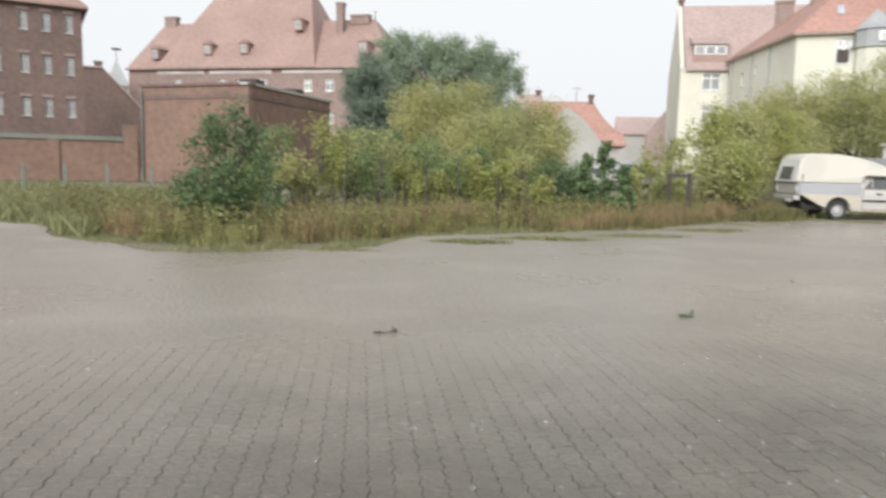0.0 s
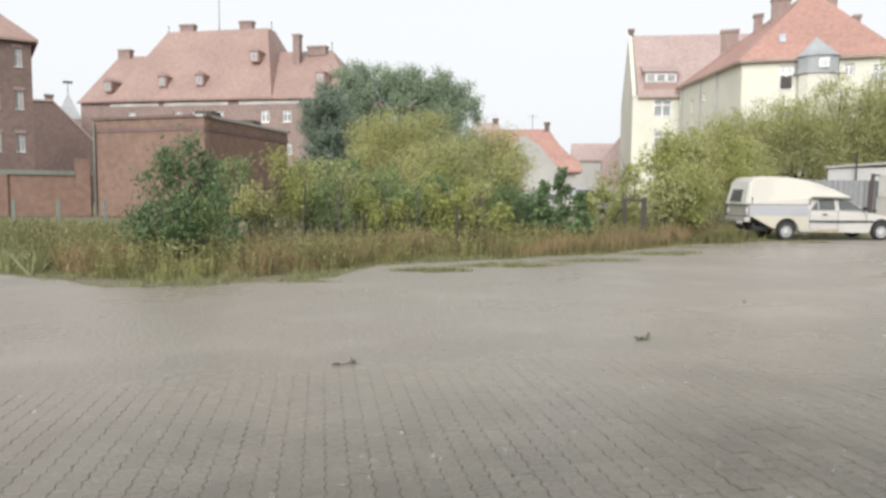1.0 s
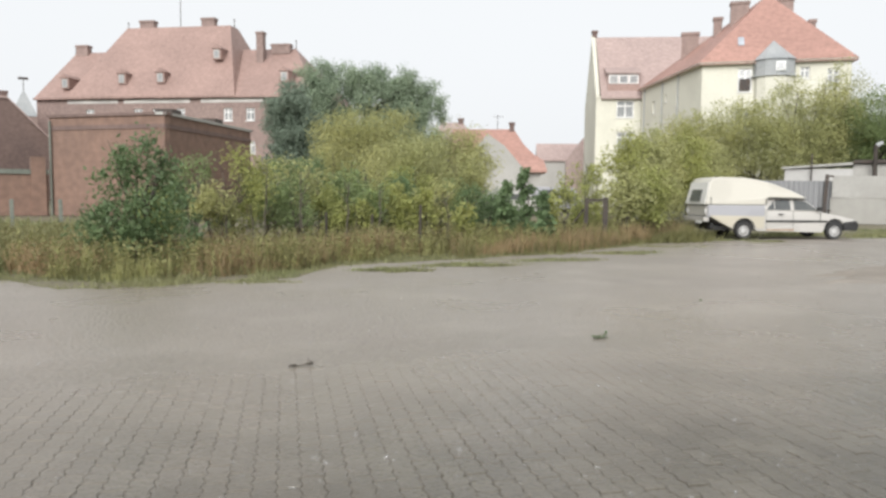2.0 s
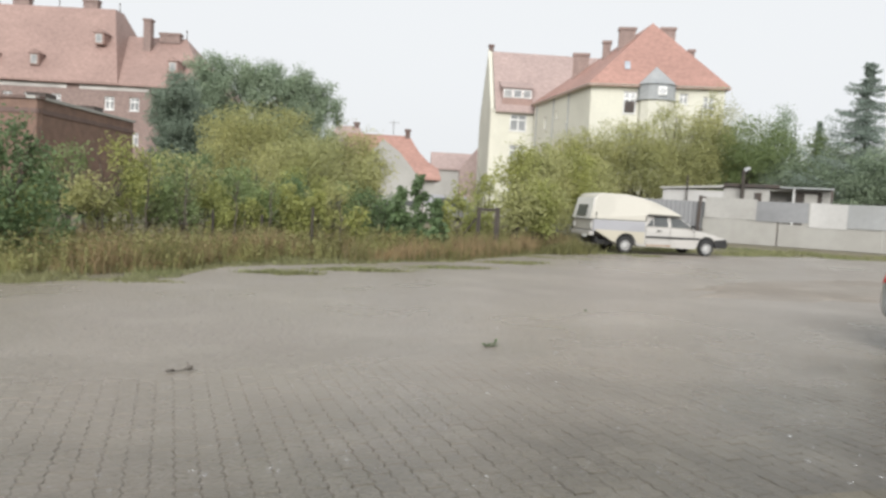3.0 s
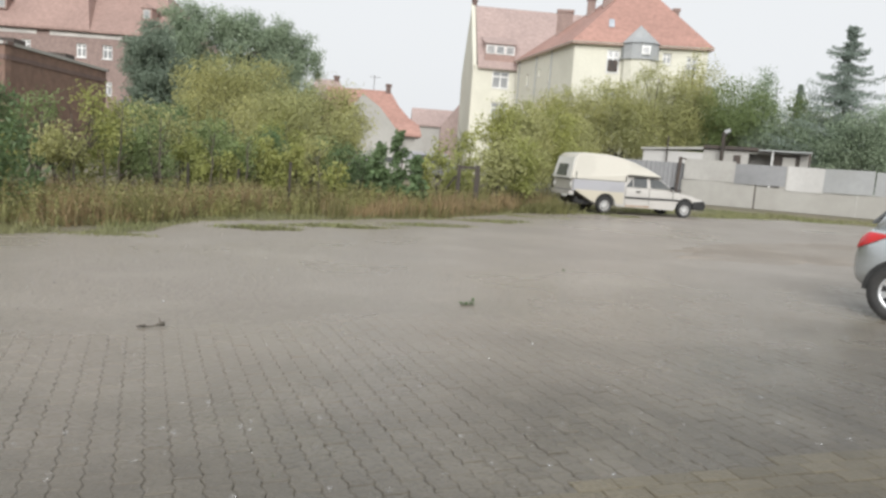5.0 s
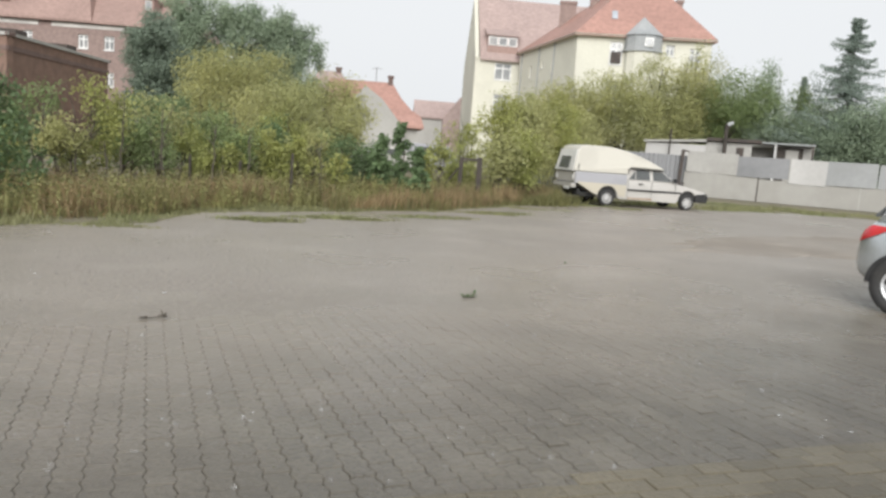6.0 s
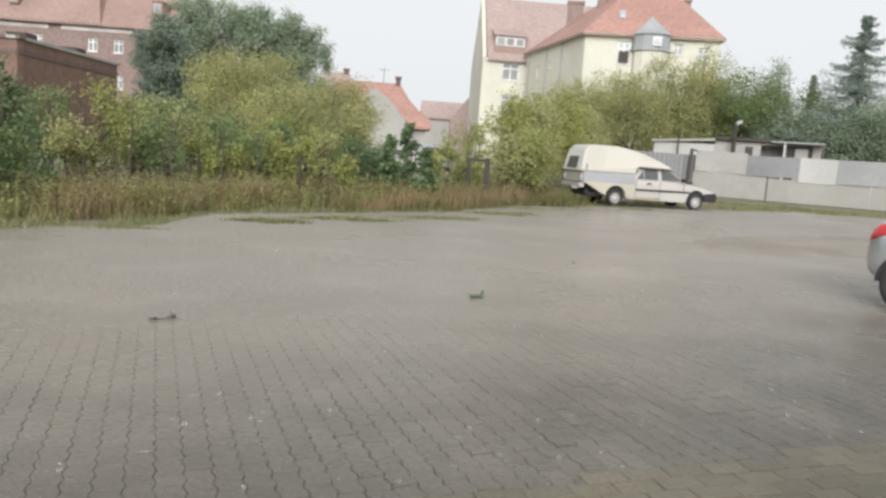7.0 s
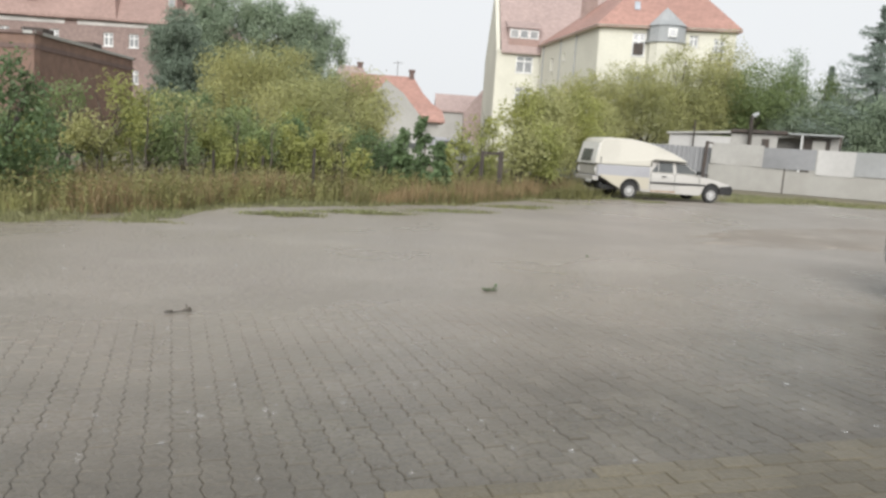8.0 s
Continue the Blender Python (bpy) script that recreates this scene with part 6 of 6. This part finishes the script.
for k, (x, y) in enumerate(((0.48, 2.98), (5.08, 8.56), (3.73, 6.6))):
    rng = np.random.default_rng(40 + k)
    tagged(part("fallen_leaf", leaf_mesh("fallen_leaf", rng.normal(size=(3, 3)) * (0.01, 0.01, 0.002) + (0, 0, 0.012), 0.035, 0.7, rng, 0), "leaf_dark", place=pose(x, y, 0.0)), "small dark wet leaf on the paving", "leaf", "fallen leaves")


def make_pebbles():
    """Small stones and grit scattered over the wet sand."""
    rng = np.random.default_rng(61)
    s = Shape()
    for k in range(1500):
        x, y = rng.uniform(-7, 15), rng.uniform(5.9, 17)
        if y > edge_y(x) - 0.1 or y < 5.95 + 0.205 * x:
            continue
        r = 0.004 + 0.012 * rng.random() ** 3
        ring = [(x + r * math.cos(a) * rng.uniform(0.7, 1.3), y + r * math.sin(a) * rng.uniform(0.7, 1.3)) for a in (0, 1.25, 2.5, 3.77, 5.03)]
        s.add([(px, py, -0.004) for px, py in ring] + [(x, y, r * 0.9 + 0.004)], [(0, 1, 5), (1, 2, 5), (2, 3, 5), (3, 4, 5), (4, 0, 5)])
    tagged(part("pebbles", s, "pebble"), "scattered small dark stones on the yard", "stones", kind="stuff")


make_pebbles()


# ---- paving: wavy interlocking pavers near the camera, straight yellowish ones beside them ----
PL, PW, GAP = 0.225, 0.1125, 0.0012


def wavy_paver():
    """An interlocking paver, long sides zigzag, edges chamfered; long axis along y."""
    half = PW / 2 - GAP / 2
    steps = (-0.5, -0.42, -0.33, -0.17, -0.08, 0.08, 0.17, 0.33, 0.42, 0.5)
    off = (0.0, 0.006, 0.006, -0.006, -0.006, 0.006, 0.006, -0.006, -0.006, 0.0)
    ly = PL - 0.003
    right = [(half + o, k * ly) for k, o in zip(steps, off)]
    left = [(-half + o, k * ly) for k, o in zip(steps, off)]
    ring = right + left[::-1]
    inner = [(x - math.copysign(0.005, x - 0), y * 0.965) for x, y in ring]
    n = len(ring)
    s = Shape().add([(x, y, -0.03) for x, y in ring] + [(x, y, -0.0035) for x, y in ring] + [(x, y, 0.0) for x, y in inner],
                    [(i, (i + 1) % n, n + (i + 1) % n, n + i) for i in range(n)] + [(n + i, n + (i + 1) % n, 2 * n + (i + 1) % n, 2 * n + i) for i in range(n)] + [tuple(range(2 * n, 3 * n))])
    return s


def straight_paver():
    x, y, c = 0.21 / 2 - GAP / 2, 0.105 / 2 - GAP / 2, 0.006
    ring, inner = [(-x, -y), (x, -y), (x, y), (-x, y)], [(-x + c, -y + c), (x - c, -y + c), (x - c, y - c), (-x + c, y - c)]
    return Shape().add([(a, b, -0.03) for a, b in ring] + [(a, b, -0.004) for a, b in ring] + [(a, b, 0.0) for a, b in inner],
                       [(i, (i + 1) % 4, 4 + (i + 1) % 4, 4 + i) for i in range(4)] + [(4 + i, 4 + (i + 1) % 4, 8 + (i + 1) % 4, 8 + i) for i in range(4)] + [(8, 9, 10, 11)])


def far_kerb(x):
    return 5.83 + 0.205 * x


def near_line(x):
    return 2.62 + 0.055 * (x - 1.9)


def make_paving():
    turn = radians(1.6)
    rng = random.Random(77)
    base = Shape().add([(-9, -1.5, 0.006), (13, -1.5, 0.006), (13, far_kerb(13), 0.006), (-9, far_kerb(-9), 0.006), (-9, -1.5, -0.05), (13, -1.5, -0.05), (13, far_kerb(13), -0.05), (-9, far_kerb(-9), -0.05)],
                       [(0, 1, 2, 3), (7, 6, 5, 4), (0, 4, 5, 1), (1, 5, 6, 2), (2, 6, 7, 3), (3, 7, 4, 0)])
    pave = tagged(part("pavement", base, "joint"), "wet paving of interlocking concrete blocks", "paving", kind="structure")
    wavy, flat = wavy_paver(), straight_paver()
    mesh_w, mesh_f = wavy.mesh("paver"), flat.mesh("paver")
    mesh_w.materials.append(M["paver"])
    mesh_f.materials.append(M["yellow_paver"])
    wv, fv = np.array(wavy.v), np.array(flat.v)
    rest, rest_faces = [], []
    rest2, rest2_faces = [], []
    made = 0
    cs, sn = math.cos(turn), math.sin(turn)
    for i in range(-85, 122):
        for j in range(-12, 46):
            u, v = i * PW, (j + (0.5 if i % 2 else 0.0)) * PL
            x, y = u * cs - v * sn, u * sn + v * cs
            if not (-8.8 < x < 12.8) or y > far_kerb(x) + 0.02 or y < near_line(x) - 0.2 and x > 1.0 or y < -1.35:
                continue
            z = 0.0175 + 0.0025 * noise.noise((x * 1.7, y * 1.7, 0)) + rng.uniform(-0.0015, 0.0015)
            tilt = (rng.uniform(-0.7, 0.7), rng.uniform(-0.7, 0.7))
            if -0.9 < x < 1.9 and 2.55 < y < 4.6 and made < 300:
                made += 1
                part("paver", mesh_w, None, pave, place=pose(x, y, z, *tilt, 1.6 + rng.uniform(-0.6, 0.6)))
            else:
                a = turn + radians(rng.uniform(-0.6, 0.6))
                r = np.array(((math.cos(a), -math.sin(a)), (math.sin(a), math.cos(a))))
                w = wv.copy()
                w[:, :2] = w[:, :2] @ r.T + (x, y)
                w[:, 2] += z + (wv[:, 0] * radians(-tilt[1]) + wv[:, 1] * radians(tilt[0]))
                k = len(rest) * len(wv)
                rest.append(w)
                rest_faces += [tuple(q + k for q in f) for f in wavy.f]
    me = bpy.data.meshes.new("paver_field")
    me.from_pydata(np.concatenate(rest).tolist(), [], rest_faces)
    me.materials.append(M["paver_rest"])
    tagged(part("paver_field", me, None, pave), kind="stuff")
    # straight yellowish pavers, laid in running bond along x
    made = 0
    a = radians(-3.0)
    for j in range(-26, 30):
        for i in range(-3, 62):
            u, v = (i + (0.5 if j % 2 else 0.0)) * 0.21, j * 0.105
            x, y = 0.9 + u * math.cos(a) - v * math.sin(a), 1.2 + u * math.sin(a) + v * math.cos(a)
            if x < 0.75 or y > near_line(x) + 0.01 or y < -1.35 or x > 12.6:
                continue
            z = 0.0245 + rng.uniform(-0.002, 0.002)
            if y > 1.9 and x < 5 and made < 300:
                made += 1
                part("paver", mesh_f, None, pave, place=pose(x, y, z, rng.uniform(-1, 1), rng.uniform(-1, 1), math.degrees(a) + rng.uniform(-0.7, 0.7)))
            else:
                w = fv.copy()
                w[:, :2] = w[:, :2] @ np.array(((math.cos(a), math.sin(a)), (-math.sin(a), math.cos(a)))) + (x, y)
                w[:, 2] += z
                k = len(rest2) * len(fv)
                rest2.append(w)
                rest2_faces += [tuple(q + k for q in f) for f in flat.f]
    me = bpy.data.meshes.new("straight_pavers")
    me.from_pydata(np.concatenate(rest2).tolist(), [], rest2_faces)
    me.materials.append(M["yellow_rest"])
    tagged(part("straight_pavers", me, None, pave), kind="stuff")
    # sand washed over the far edge of the paving
    drift = Shape()
    xs = [-9 + 0.1 * k for k in range(221)]
    vs = (-0.55, -0.4, -0.28, -0.18, -0.08, 0.02, 0.12, 0.3, 0.55, 0.85)
    zs = (0.005, 0.010, 0.013, 0.016, 0.019, 0.021, 0.021, 0.017, 0.010, -0.004)
    for x in xs:
        reach = 1 + 0.5 * min(5, max(0, x - 1.0)) + 0.8 * abs(noise.noise((x * 0.6, 4, 4)))
        for v, z in zip(vs, zs):
            y = far_kerb(x) - 0.05 + (v * reach if v < 0 else v)
            drift.v.append((x, y, z + 0.007 * noise.noise((x * 1.3, y * 1.3, 9)) + 0.004 * noise.noise((x * 7, y * 7, 2))))
    n = len(vs)
    drift.f = [(i * n + j, (i + 1) * n + j, (i + 1) * n + j + 1, i * n + j + 1) for i in range(len(xs) - 1) for j in range(n - 1)]
    tagged(part("sand_drift", drift, "drift", smooth=True), "wet sand washed over the paving's edge", "sand", kind="structure")


make_paving()


def make_splashes():
    """Crowns of water thrown up where raindrops strike the paving and the sand."""
    rng = np.random.default_rng(91)
    s = Shape()
    for k in range(850):
        y = 1.8 + 9.0 * rng.random() ** 1.2
        x = rng.uniform(-0.55 * y - 0.6, 1.1 * y + 0.6)
        r, h, n = 0.004 + 0.010 * rng.random() ** 2, 0.004 + 0.014 * rng.random() ** 2, 8
        z = 0.016 if y < far_kerb(x) else 0.004
        low = [(x + 0.7 * r * math.cos(6.283 * i / n), y + 0.7 * r * math.sin(6.283 * i / n), z) for i in range(n)]
        top = [(x + 1.3 * r * math.cos(6.283 * (i + 0.5) / n), y + 1.3 * r * math.sin(6.283 * (i + 0.5) / n), z + h * rng.uniform(0.5, 1.2)) for i in range(n)]
        s.add(low + top, [(i, (i + 1) % n, n + i) for i in range(n)])
    tagged(part("rain_splashes", s, "water_drop"), "small pale splashes of raindrops on wet ground", "splashes", kind="stuff")


make_splashes()
